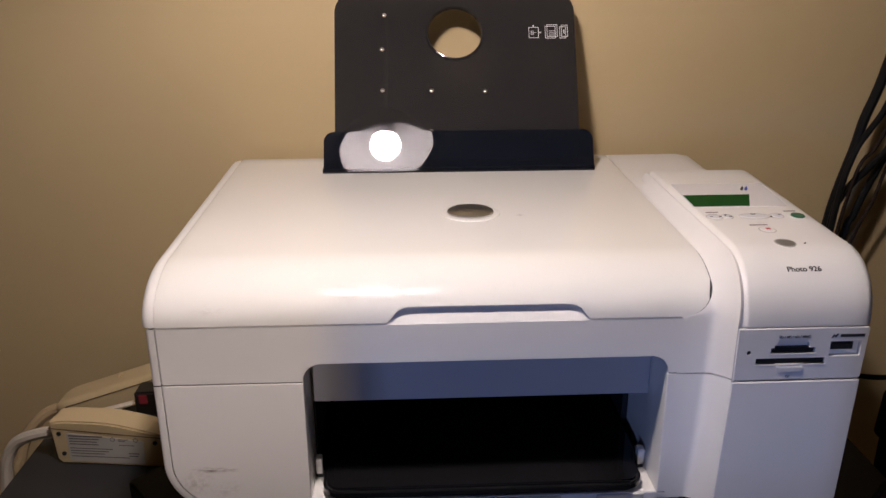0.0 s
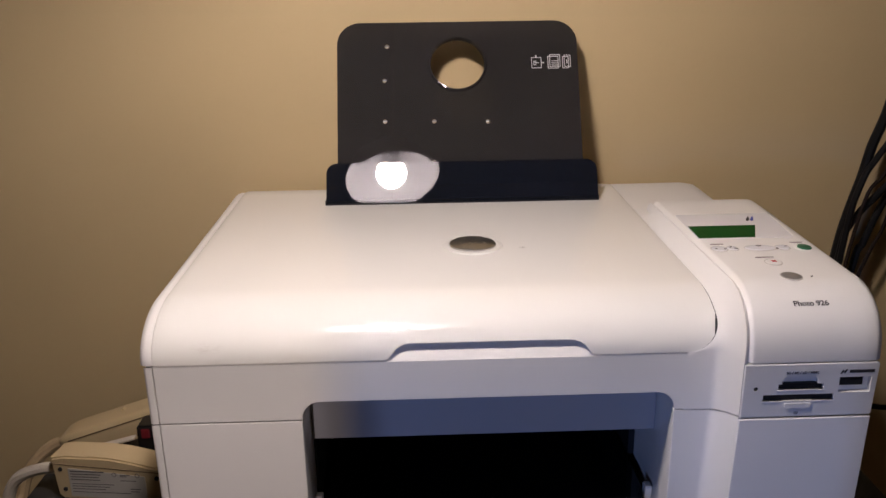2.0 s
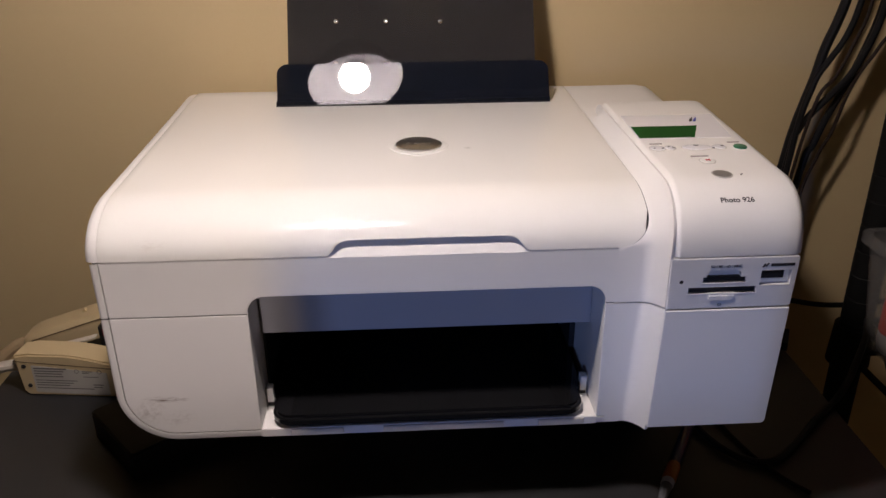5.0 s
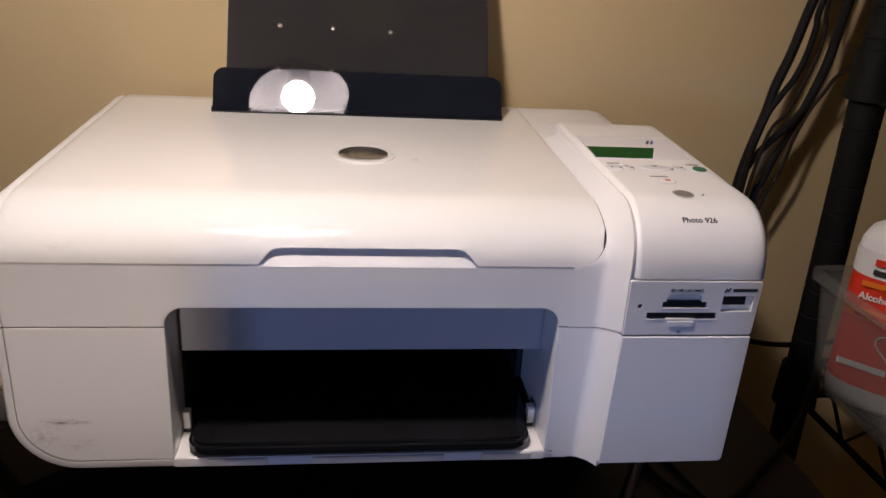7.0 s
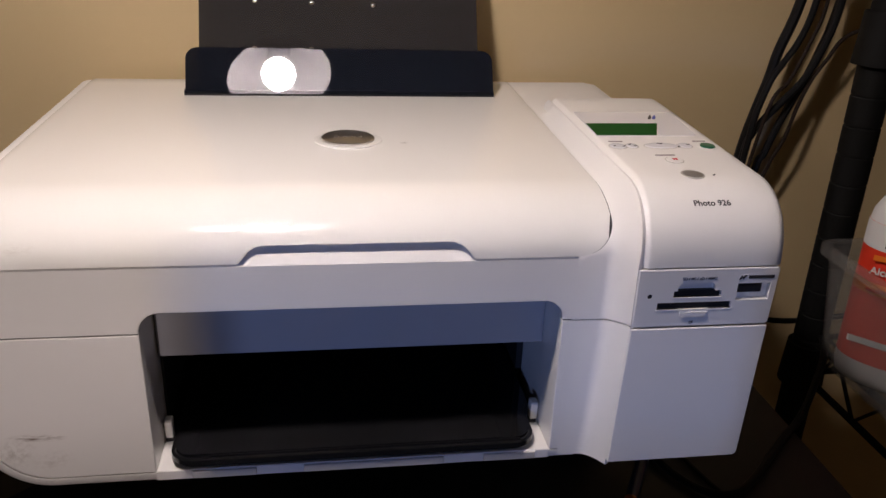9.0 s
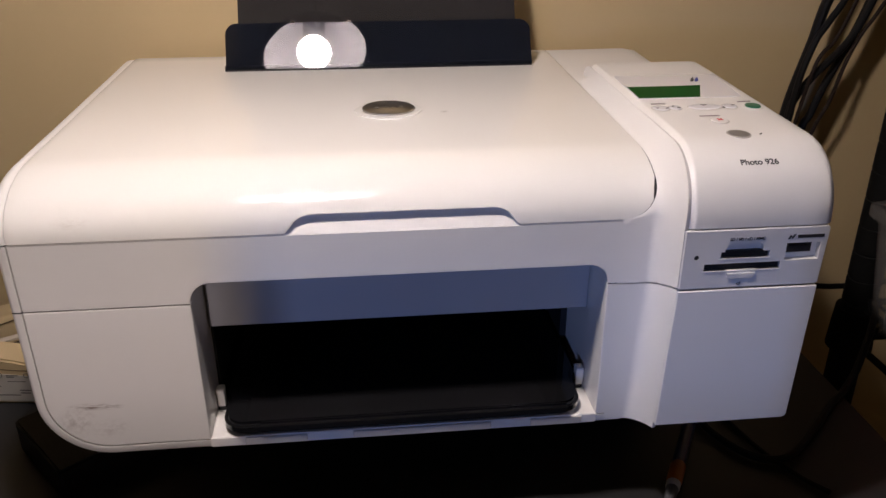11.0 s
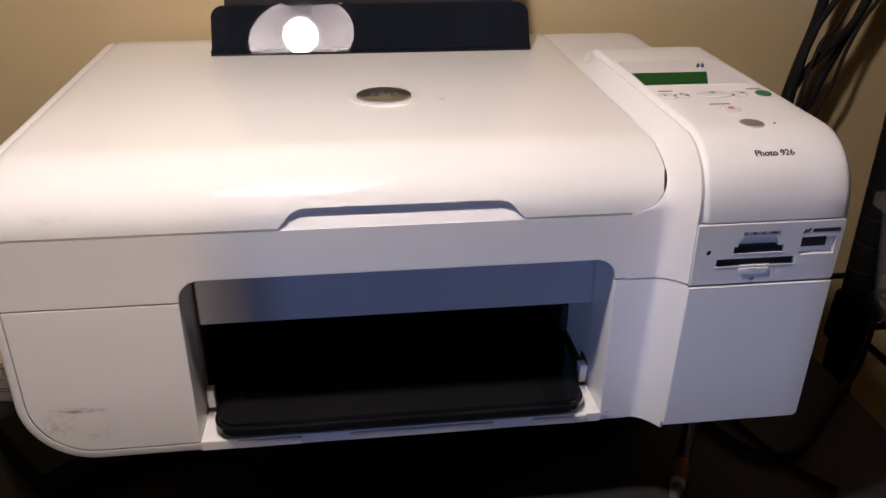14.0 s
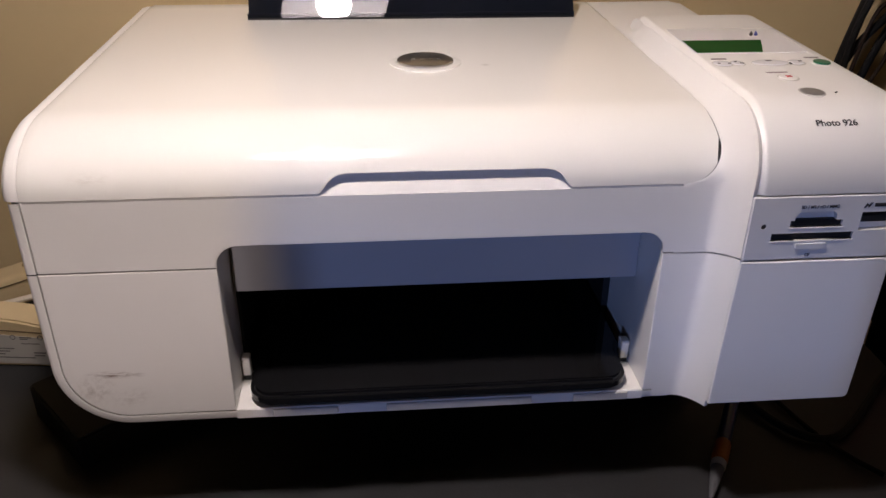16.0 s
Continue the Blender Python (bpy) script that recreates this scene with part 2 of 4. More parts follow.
def carved(ob, cutters):
    """Cuts bmesh solids out of a mesh object."""
    for bm in cutters:
        bmesh.ops.recalc_face_normals(bm, faces=bm.faces)
        mesh = bpy.data.meshes.new("cutter")
        bm.to_mesh(mesh)
        bm.free()
        c = new("cutter", mesh)
        mod = ob.modifiers.new("cut", "BOOLEAN")
        mod.operation, mod.solver, mod.object = "DIFFERENCE", "EXACT", c
        bpy.context.view_layer.update()
        done = bpy.data.meshes.new_from_object(ob.evaluated_get(bpy.context.evaluated_depsgraph_get()))
        ob.modifiers.clear()
        ob.data = done
        bpy.data.objects.remove(c)
    for p in ob.data.polygons:
        p.use_smooth = True
    ob.data.set_sharp_from_angle(angle=radians(32))
    return ob


def lettering(text, size, depth=0.0002, bold=0.0):
    """A flat bmesh of built-in letters, centred, in the xy plane."""
    c = bpy.data.curves.new("letters", "FONT")
    c.body, c.size, c.align_x, c.align_y, c.extrude, c.offset = text, size, "CENTER", "CENTER", depth, bold
    ob = bpy.data.objects.new("letters", c)
    mesh = bpy.data.meshes.new_from_object(ob)
    bm = bmesh.new()
    bm.from_mesh(mesh)
    bpy.data.objects.remove(ob)
    bpy.data.meshes.remove(mesh)
    return bm


def moved(bm, m):
    bmesh.ops.transform(bm, matrix=m, verts=bm.verts)
    return bm


# ---- the room ----
def room():
    y1 = 0.345
    wall = part("wall_north", box(-2.2, 2.2, y1, y1 + 0.1, -0.73, 1.7), WALLP)
    tagged(wall, "plain beige painted wall behind the printer", "wall", kind="structure")
    for nm, b in (("wall_west", (-2.3, -2.2, -1.4, y1 + 0.1, -0.73, 1.7)), ("wall_east", (2.2, 2.3, -1.4, y1 + 0.1, -0.73, 1.7))):
        tagged(part(nm, box(*b), WALLP), "plain beige painted side wall", "wall", kind="structure")
    # unseen wall; its two added slits cut the edges of the fill beams
    wy = SOUTH
    south = part("wall_south", box(-2.3, 2.3, wy - 0.1, wy, -0.73, 1.7), WALLP)
    carved(south, [box(a, b, wy - 0.3, wy + 0.2, SILL, HEAD) for a, b in LIGHT_SLITS])
    tagged(south, "unseen beige painted wall with two narrow slits added to bound the fill light", "wall", kind="structure")
    # no window is known here; these frames only trim the added slits
    for i, (a, b) in enumerate(LIGHT_SLITS):
        w = thing("window_%d" % (i + 1), ((a + b) / 2, wy, SILL), "narrow white framed slit, unseen, added to bound the fill light", "window", kind="structure")
        for x in (a - 0.03, b):
            part("window_frame", box(x, x + 0.03, wy, wy + 0.012, SILL - 0.03, HEAD + 0.03, 0.003), CEIL, w)
        for z in (SILL - 0.03, HEAD):
            part("window_frame", box(a, b, wy, wy + 0.012, z, z + 0.03, 0.003), CEIL, w)
    tagged(part("floor", box(-2.3, 2.3, -1.4, y1, -0.78, -0.73), CARPET), "dark brown carpeted floor", "floor", kind="structure")
    tagged(part("ceiling", box(-2.3, 2.3, -1.4, y1 + 0.1, 1.7, 1.8), CEIL), "plain white ceiling", "ceiling", kind="structure")


def desk():
    d = thing("desk", (-0.02, 0.05, -0.73), "low black laminate desk with rounded edges", "desk")
    part("desktop", prism(rounded([(-0.392, -0.26, 0.02), (0.348, -0.26, 0.02), (0.352, 0.282, 0.004), (-0.392, 0.278, 0.004)]), "xy", -0.026, 0.0, 0.002), DESK, d)
    for x in (-0.37, 0.30):
        for y in (-0.23, 0.235):
            part("leg", box(x, x + 0.035, y, y + 0.035, -0.73, -0.026, 0.002), STAND, d)
    return d


def lamp():
    x, y, z = LAMP
    o = thing("pendant_lamp", (x, y, 1.7), "round pale grey lamp shade with one lit warm bulb", "lamp")
    prof = [(0.070, -0.012), (0.071, -0.012), (0.069, 0.004), (0.060, 0.030), (0.042, 0.052), (0.020, 0.064), (0.0, 0.065)]
    inner = [(0.0, 0.0625), (0.019, 0.0615), (0.0405, 0.050), (0.058, 0.0285), (0.067, 0.004), (0.070, -0.012)]
    part("shade", moved(lathe(inner + prof[1:]), pose(x, y, z, 0, -11, 0)), SHADE, o)
    part("bulb", lathe([(0.0, -0.0230), (0.0088, -0.0213), (0.0163, -0.0163), (0.0213, -0.0088), (0.0230, 0.0), (0.0213, 0.0088), (0.0163, 0.0163), (0.0120, 0.0196)], (x, y, z - 0.005)), BULB, o, "lit warm white bulb")
    part("socket", lathe([(0.0, 0.0142), (0.0135, 0.0142), (0.015, 0.022), (0.015, 0.066), (0.0, 0.068)], (x, y, z)), SHADE, o)
    part("cord", tube([(x, y, z + 0.05), (x, y, 1.2), (x, y, 1.7)], 0.003), CORD_W, o)


room()
desk()
lamp()


# ---- the printer ----
F = -0.003                      # front face of the body
LID_Z, SEAM_Z, BASE_Z = 0.2025, 0.1632, 0.068
LEFT, MAIN_R, CTRL_R = -0.2105, 0.1362, 0.2305


def body_profile(n_top=14, n_arc=12):
    """The side line of the lid and body top, from back to front: (y, z)."""
    out = [(0.299, 0.226), (0.2965, 0.235), (0.290, 0.2405)]
    out += [(0.285 - 0.24 * k / n_top, 0.2415 - 0.009 * k / n_top) for k in range(n_top)]
    out += [(0.045 - 0.0482 * math.sin(a), LID_Z + 0.030 * math.cos(a)) for a in (math.pi / 2 * k / n_arc for k in range(n_arc + 1))]
    return out


def control_profile(n_top=14, n_arc=12):
    """The side line of the control unit's cover, from back to front."""
    out = [(0.204, 0.236), (0.200, 0.2435), (0.194, 0.2472)]
    out += [(0.188 - 0.170 * k / n_top, 0.24875 - 0.00525 * k / n_top) for k in range(n_top)]
    out += [(0.018 - 0.0435 * math.sin(a) ** 0.9, 0.2046 + 0.0388 * math.cos(a) ** 0.9) for a in (math.pi / 2 * k / n_arc for k in range(n_arc + 1))]
    return out


def offset(line, d):
    """The line moved inwards by d."""
    out = []
    for i, (y, z) in enumerate(line):
        a, b = line[max(i - 1, 0)], line[min(i + 1, len(line) - 1)]
        t = Vector((b[0] - a[0], b[1] - a[1])).normalized()
        out.append((y - d * t.y, z + d * t.x))
    return out


def on_control(x, along, lift=0.0):
    """A point on the control cover: x, and the way along its side line from where the front bend begins (down the front is plus)."""
    line = [Vector(p) for p in control_profile(14, 20)]
    start = 3 + 14
    i, left = start, along
    step = 1 if along >= 0 else -1
    left = abs(along)
    while 0 <= i + step < len(line) and (line[i + step] - line[i]).length < left:
        left -= (line[i + step] - line[i]).length
        i += step
    j = min(max(i + step, 0), len(line) - 1)
    d = (line[j] - line[i]).normalized()
    p = line[i] + d * left
    t = d * step
    nrm = Vector((t.y, -t.x))
    return Vector((x, p.x + nrm.x * lift, p.y + nrm.y * lift))


def draped(bm, x, along, lift=0.0003):
    """Lays a flat bmesh (x right, y up) on the control cover."""
    for v in bm.verts:
        v.co = on_control(x + v.co.x, along - v.co.y, lift + v.co.z)
    return bm


def side_shell(x_cols, line):
    """A cover through columns (x, inward offset), skirted along its rims."""
    rows = []
    for x, d in x_cols:
        rows.append([(x, y, z) for y, z in offset(line, d)])
    return grid(rows)


def back_round(x, y, r=0.016):
    """Pulls in the back left corner of the lid and its trim."""
    d = min(max(x - LEFT + 0.003, 0.0), r)
    return y - (r - math.sqrt(r * r - (r - d) ** 2)) * max(0.0, (y - 0.24) / 0.059)


def add_skirt(bm, vec):
    rim = [e for e in bm.edges if e.is_boundary]
    g = bmesh.ops.extrude_edge_only(bm, edges=rim)
    bmesh.ops.translate(bm, verts=[v for v in g["geom"] if isinstance(v, bmesh.types.BMVert)], vec=vec)
    return bm


def printer():
    p = thing("printer", (0.0, 0.14, BASE_Z), "white all-in-one inkjet printer with smoked paper support on a black stand", "printer")
    # inner body, open in the middle for the paper
    core = rounded([(LEFT, 0.198, 0), (LEFT, BASE_Z, 0.036), (-0.118, BASE_Z, 0), (-0.118, SEAM_Z, 0), (-0.118, 0.176, 0.012), (0.113, 0.176, 0.012), (0.113, BASE_Z, 0), (0.149, BASE_Z, 0), (0.149, 0.198, 0)], 10)
    part("body", prism(core, "xz", 0.0, 0.296, 0.0), WHITE, p)
    part("body", box(LEFT + 0.004, 0.149, 0.02, 0.294, 0.198, 0.222), WHITE, p)
    # rim round the front
    def rim_piece(z_hi, z_lo):
        """The rim from one height to another; down to the foot it takes the corner and the base."""
        if z_lo is not None:
            outer, inner = [(LEFT, z_hi), (LEFT, z_lo)], [(LEFT + 0.0055, z_hi), (LEFT + 0.0055, z_lo)]
        else:
            outer = [(LEFT, z_hi)] + rounded([(LEFT, z_hi, 0), (LEFT, BASE_Z, 0.038), (0.1285, BASE_Z, 0), (0.1285, z_hi, 0)], 14)[1:-2] + [(0.1285, BASE_Z)]
            inner = [(LEFT + 0.0055, z_hi)] + rounded([(LEFT + 0.0055, z_hi, 0), (LEFT + 0.0055, BASE_Z + 0.0055, 0.0325), (0.1285, BASE_Z + 0.0055, 0), (0.1285, z_hi, 0)], 14)[1:-2] + [(0.1285, BASE_Z + 0.0055)]
        def between(w, y):
            return [(o[0] * (1 - w) + i[0] * w, y, o[1] * (1 - w) + i[1] * w) for o, i in zip(outer, inner)]
        part("front_rim", grid([between(0, F + 0.0025), between(0.12, F + 0.0006), between(0.4, F), between(1, F), between(1, F + 0.004)]), WHITE, p, sharp=50)
    rim_piece(0.2015, SEAM_Z + 0.0004)
    rim_piece(SEAM_Z - 0.0004, None)
    # front panels either side of the mouth
    g = 0.0006
    left = rounded([(LEFT + 0.0055 + g, SEAM_Z - g / 2, 0), (LEFT + 0.0055 + g, BASE_Z + 0.0055 + g, 0.032), (-0.1178, BASE_Z + 0.0055 + g, 0), (-0.1178, SEAM_Z - g / 2, 0)], 12)
    part("left_panel", prism(left, "xz", F, 0.004, 0.0004, 1), PANEL, p, "scuffed white front panel")
    right = rounded([(0.1128, SEAM_Z - g / 2, 0), (0.1128, BASE_Z + 0.0055 + g, 0), (MAIN_R, BASE_Z + 0.0055 + g, 0), (MAIN_R, SEAM_Z - g / 2, 0)])
    part("right_panel", prism(right, "xz", F, 0.004, 0.0004, 1), WHITE, p)
    # band above the mouth
    band = rounded([(LEFT + 0.0055 + g, LID_Z - g, 0), (LEFT + 0.0055 + g, SEAM_Z + g / 2, 0), (-0.1178, SEAM_Z + g / 2, 0), (-0.1178, 0.1755, 0.0115), (0.1128, 0.1755, 0.0115), (0.1128, SEAM_Z + g / 2, 0), (0.1362, SEAM_Z + g / 2, 0), (0.1362, LID_Z - g, 0)], 10)
    part("upper_frame", prism(band, "xz", F, 0.012, 0.0005, 2), WHITE, p)
    # dark strips behind the seam; the shade of the gap is painted on
    part("seam_shade", box(LEFT + 0.0004, -0.1182, F + 0.0011, 0.0035, SEAM_Z - 0.0009, SEAM_Z + 0.0009), CAVITY, p)
    part("seam_shade", box(0.1132, 0.1285, F + 0.0011, 0.0035, SEAM_Z - 0.0009, SEAM_Z + 0.0009), CAVITY, p)
    # scanner lid with a finger notch and a rounded front corner
    line = body_profile(16, 14)
    cols = [-0.2045 + (0.1378 + 0.2045) * k / 120 for k in range(121)]
    rows = []
    for x in cols:
        low = LID_Z
        if -0.0625 < x < 0.0585:
            e = min((x + 0.0625) / 0.012, (0.0585 - x) / 0.012, 1.0)
            low = LID_Z + 0.0095 * math.sqrt(max(0.0, 1 - (1 - e) ** 2))
        r = 0.020
        if x > 0.1378 - r:
            low = max(low, LID_Z + r - math.sqrt(max(0.0, r * r - (x - 0.1378 + r) ** 2)))
        edge = min(1.0, (x + 0.2045) / 0.003)
        drop = 0.0008 * (1 - math.sqrt(max(0.0, 1 - (1 - edge) ** 2)))
        edge = min(1.0, (0.1378 - x) / 0.001)
        drop = max(drop, 0.0003 * (1 - edge))
        row = []
        for y, z in offset(line, drop):
            if z < low and y < 0.1:
                # slide back up the front bend to the lid's lower rim
                c = min(1.0, max(0.0, (low - LID_Z) / 0.030))
                y, z = 0.045 - 0.0482 * math.sqrt(1 - c * c) + drop, low
            row.append((x, back_round(x, y), z))
        rows.append(row)
    bm = grid(rows)
    bmesh.ops.remove_doubles(bm, verts=bm.verts, dist=1e-5)
    add_skirt(bm, (0, 0.004, -0.0012))
    lid = part("lid", bm, GLOSS, p, "glossy white scanner lid with a finger notch", sharp=40)
    # sheet under the lid, coloured near-black as the shade in its groove
    front_line = [q for q in offset(line, 0.0013) if q[0] < 0.12]
    part("lid_gap_shade", grid([[(x, y, z) for y, z in front_line] for x in (0.10, 0.118, 0.1388)]), CAVITY, p)
    # finger recess under the notch
    bm = grid([[(-0.066, F + dy, LID_Z + dz), (0.062, F + dy, LID_Z + dz)] for dy, dz in ((0.0005, -0.0008), (0.0016, 0.0010), (0.0036, 0.0040), (0.0062, 0.0075), (0.0085, 0.0125))])
    part("finger_recess", bm, WHITE, p, sharp=60)
    # trim along the lid's left side
    cs = [(-0.2047, 0.0009), (-0.2072, 0.0007), (-0.2100, 0.0014), (-0.2122, 0.0032), (-0.2132, 0.0062), (-0.2128, 0.012), (LEFT, 0.024)]
    bm = side_shell(cs, line)
    for v in bm.verts:
        v.co.y = back_round(v.co.x, v.co.y)
    part("side_trim", bm, WHITE, p, sharp=50)
    bm = grid([[(LEFT, back_round(LEFT, y), z) for y, z in offset(line, 0.006)], [(LEFT, back_round(LEFT, y), 0.195) for y, z in offset(line, 0.006)]])
    part("side_wall", bm, WHITE, p)
    # strip between lid and control unit, sweeping up and forwards
    zs = [LID_Z - (LID_Z - SEAM_Z - 0.0004) * k / 14 for k in range(1, 15)] + [SEAM_Z - 0.0004 - (SEAM_Z - 0.0704) * k / 8 for k in range(9)]
    cs = [0.2046 - (0.2046 - 0.1704) * k / 14 for k in range(1, 15)] + [0.1697 - (0.1697 - 0.079) * k / 8 for k in range(9)]
    front = [(F - 0.0003, z) for z in zs]
    cfront = [(-0.0255 - 0.0010 * (0.2046 - z) / 0.1256, z) for z in cs]
    NA = 24
    b_line, c_line = body_profile(14, NA) + front, control_profile(14, NA) + cfront
    b_line = [((0.203 - (0.203 - 0.045) * i / 17, 0.2385 - 0.006 * i / 17) if i < 17 else (y - 0.0002, z)) for i, (y, z) in enumerate(b_line)]
    low_of = [min(1.0, max(0.0, (i - 18) / (NA - 1))) for i in range(len(b_line))]
    sunk = [(q0[0] * w + q1[0] * (1 - w), q0[1] * w + q1[1] * (1 - w)) for q0, q1, w in zip(c_line, offset(c_line, 0.0014), low_of)]
    rows = []
    for s in [k / 40 for k in range(0, 20, 2)] + [0.5 + 0.5 * math.sin(math.pi / 2 * k / 14) for k in range(15)]:
        row = []
        for i, (bq, cq) in enumerate(zip(b_line, sunk)):
            low = low_of[i]
            x0 = 0.1381 - 0.020 + math.sqrt(max(0.0, 0.0004 - min(0.020, max(0.0, LID_Z + 0.020 - bq[1])) ** 2))
            x1 = 0.1478 - 0.0040 * low - 0.0042 * max(0.0, (SEAM_Z - bq[1]) / 0.095)
            u = max(0.0, 1 - (1 - s) * (x1 - x0) / 0.0100)
            hollow = 1 - math.sqrt(max(0.0, 1 - (0.985 * u) ** 2.2))
            rise = min(1.0, max(0.0, (0.188 - bq[0]) / 0.030))
            e = (s ** 1.5 * (1 - low) + hollow / 0.83 * low) * (rise * rise * (3 - 2 * rise))
            e = min(e, 1.0)
            under = 0.0003 * max(0.0, 1 - s * 8) if i <= 17 + NA else 0.0
            row.append((x0 + (x1 - x0) * s, bq[0] * (1 - e) + cq[0] * e + under * low, bq[1] * (1 - e) + cq[1] * e - under * (1 - low)))
        rows.append(row)
    for dx, d in ((0.0008, 0.0004), (0.0022, 0.0012), (0.0034, 0.0045)):
        rows.append([(rows[24][i][0] + dx, y, z) for i, (y, z) in enumerate(offset(sunk, d))])
    split = len(b_line) - 9
    part("flared_edge", grid([r[:split] for r in rows]), WHITE, p, sharp=60)
    part("flared_edge", grid([r[split:] for r in rows]), WHITE, p, sharp=60)
    # back part beside the paper support
    back = body_profile()
    b2 = [q for q in back if q[0] > 0.195]
    cols = [(0.1381, 0.0003), (0.1405, 0.0003), (0.205, 0.0), (0.216, 0.002), (0.222, 0.006), (0.225, 0.012), (0.226, 0.03)]
    part("rear_cover", side_shell(cols, b2), WHITE, p, sharp=50)
    part("body", box(0.140, 0.2255, 0.0, 0.294, 0.082, 0.225, 0.004), WHITE, p)
    # control unit: top cover, card reader, lower cover
    CL = 0.1444
    cl = control_profile(14, 20)
    R = CTRL_R
    CT = 0.1484
    cols = [(CT, 0.0085), (CT, 0.0042), (CT + 0.0008, 0.0032), (CT + 0.0036, 0.0006), (CT + 0.0046, 0.0001), (CT + 0.0056, 0.0)] + [(CT + 0.0056 + (R - 0.007 - CT - 0.0056) * k / 8, 0.0) for k in range(1, 9)] + [(R - 0.0045, 0.0006), (R - 0.002, 0.0022), (R - 0.0005, 0.0045), (R, 0.008), (R, 0.03)]
    bm = side_shell(cols, cl)
    for v in bm.verts:
        # the left edge runs outwards down the front bend
        f = min(1.0, max(0.0, (0.018 - v.co.y) / 0.04))
        near = min(v.co.x - CT, R - v.co.x)
        v.co.x -= 0.0040 * f * max(0.0, 1 - (v.co.x - CT) / 0.06) + 0.0035 * f * max(0.0, (v.co.x - 0.20) / 0.03)
        v.co.x += 0.0050 * min(1.0, max(0.0, (v.co.y - 0.03) / 0.14)) * max(0.0, (v.co.x - 0.20) / 0.03)
        if v.co.y > 0.182 and near < 0.016:
            v.co.y -= (0.016 - math.sqrt(max(0.0, 0.016 ** 2 - (0.016 - near) ** 2))) * (v.co.y - 0.182) / 0.022
    add_skirt(bm, (0, 0.006, -0.0003))
    control = part("control_panel", bm, WHITE, p, "white control panel cover curving down at the front", sharp=50)
    reader = part("card_reader", prism(rounded([(CL, 0.2038, 0.0006), (CL, 0.1693, 0.0006), (R - 0.0070, 0.1693, 0.002), (R - 0.0058, 0.2038, 0.002)]), "xz", -0.0258, 0.01, 0.0005, 1), WHITE, p)
    carved(reader, [
        box(0.1655, 0.1925, -0.03, 0.006, 0.1872, 0.1908),
        box(0.1570, 0.1995, -0.03, 0.006, 0.1800, 0.1840),
        moved(lathe([(0, -0.004), (0.0014, -0.004), (0.0014, 0.004), (0, 0.004)], seg=16), pose(0.1522, -0.0258, 0.1880, 90)),
        prism(rounded([(0.1675, 0.1890, 0.001), (0.1675, 0.1958, 0.004), (0.1890, 0.1958, 0.004), (0.1890, 0.1890, 0.001)]), "xz", -0.03, -0.0225),
        prism(rounded([(0.1695, 0.1815, 0.001), (0.1695, 0.1750, 0.003), (0.1865, 0.1750, 0.003), (0.1865, 0.1815, 0.001)]), "xz", -0.03, -0.0228),
        box(0.2015, 0.2205, -0.03, -0.0225, 0.1845, 0.1945),
        box(0.2025, 0.2175, -0.03, 0.004, 0.1875, 0.1938),
    ])
    for nm, b in (("card_slot", (0.1656, 0.1924, -0.0242, 0.004, 0.1873, 0.1907)), ("card_slot", (0.1571, 0.1994, -0.0242, 0.004, 0.1801, 0.1839)), ("usb_port", (0.2026, 0.2174, -0.0225, 0.003, 0.1876, 0.1937))):
        part(nm, box(*b), CAVITY, reader, "black slot")
    part("usb_tongue", box(0.2045, 0.2155, -0.0236, -0.01, 0.1912, 0.1926, 0.0003), BLACK, reader)
    part("slot_lip", prism(rounded([(0.1645, 0.1872, 0), (0.1645, 0.1860, 0.0005), (0.1935, 0.1860, 0.0005), (0.1935, 0.1872, 0)]), "xz", -0.0260, -0.02, 0.0002, 1), WHITE, reader)
    part("slot_lip", prism(rounded([(0.1562, 0.1800, 0), (0.1562, 0.1788, 0.0005), (0.2003, 0.1788, 0.0005), (0.2003, 0.1800, 0)]), "xz", -0.0260, -0.02, 0.0002, 1), WHITE, reader)
    # raised plate instead of a hollow, shaped to show the scoop's bright light
    part("lit_scoop_plate", prism(rounded([(0.1695, 0.1788, 0), (0.1700, 0.1745, 0.0022), (0.1860, 0.1745, 0.0022), (0.1865, 0.1788, 0)]), "xz", -0.0264, -0.02, 0.0006, 2), WHITE, reader)
    part("indicator", moved(lathe([(0, -0.0015), (0.0014, -0.0015), (0.0014, 0.0015), (0, 0.0015)], seg=16), pose(0.1522, -0.0238, 0.1880, 90)), CAVITY, reader)
    face = pose(0, 0, 0, 90)
    part("lettering", moved(lettering("SD / MS / xD / MMC", 0.0023, 0.0001, 0.00003), pose(0.179, -0.02592, 0.1980) @ face), INK, reader)
    part("lettering", moved(lettering("CF", 0.0022, 0.0001, 0.00003), pose(0.1778, -0.02592, 0.1717) @ face), INK, reader)
    part("emblem", moved(prism(rounded([(-0.0022, -0.0014, 0), (-0.0008, 0.0012, 0), (0.0002, 0.0002, 0), (0.0012, 0.0014, 0), (0.0022, 0.0013, 0), (0.0004, -0.0014, 0), (-0.0003, -0.0002, 0), (-0.0012, -0.0014, 0)]), "xy", -0.0001, 0.0001), pose(0.2035, -0.02592, 0.1982) @ face), INK, reader)
    part("emblem", box(0.2068, 0.2218, -0.0260, -0.0257, 0.1972, 0.1992, 0.0002, 1), INK, reader)
    low = rounded([(CL - 0.0004, 0.1684, 0.0006), (CL - 0.0046, 0.0830, 0.0006), (R - 0.0112, 0.0830, 0.003), (R - 0.0070, 0.1684, 0.0006)])
    bm = prism(low, "xz", -0.0262, 0.03, 0.0005, 1)
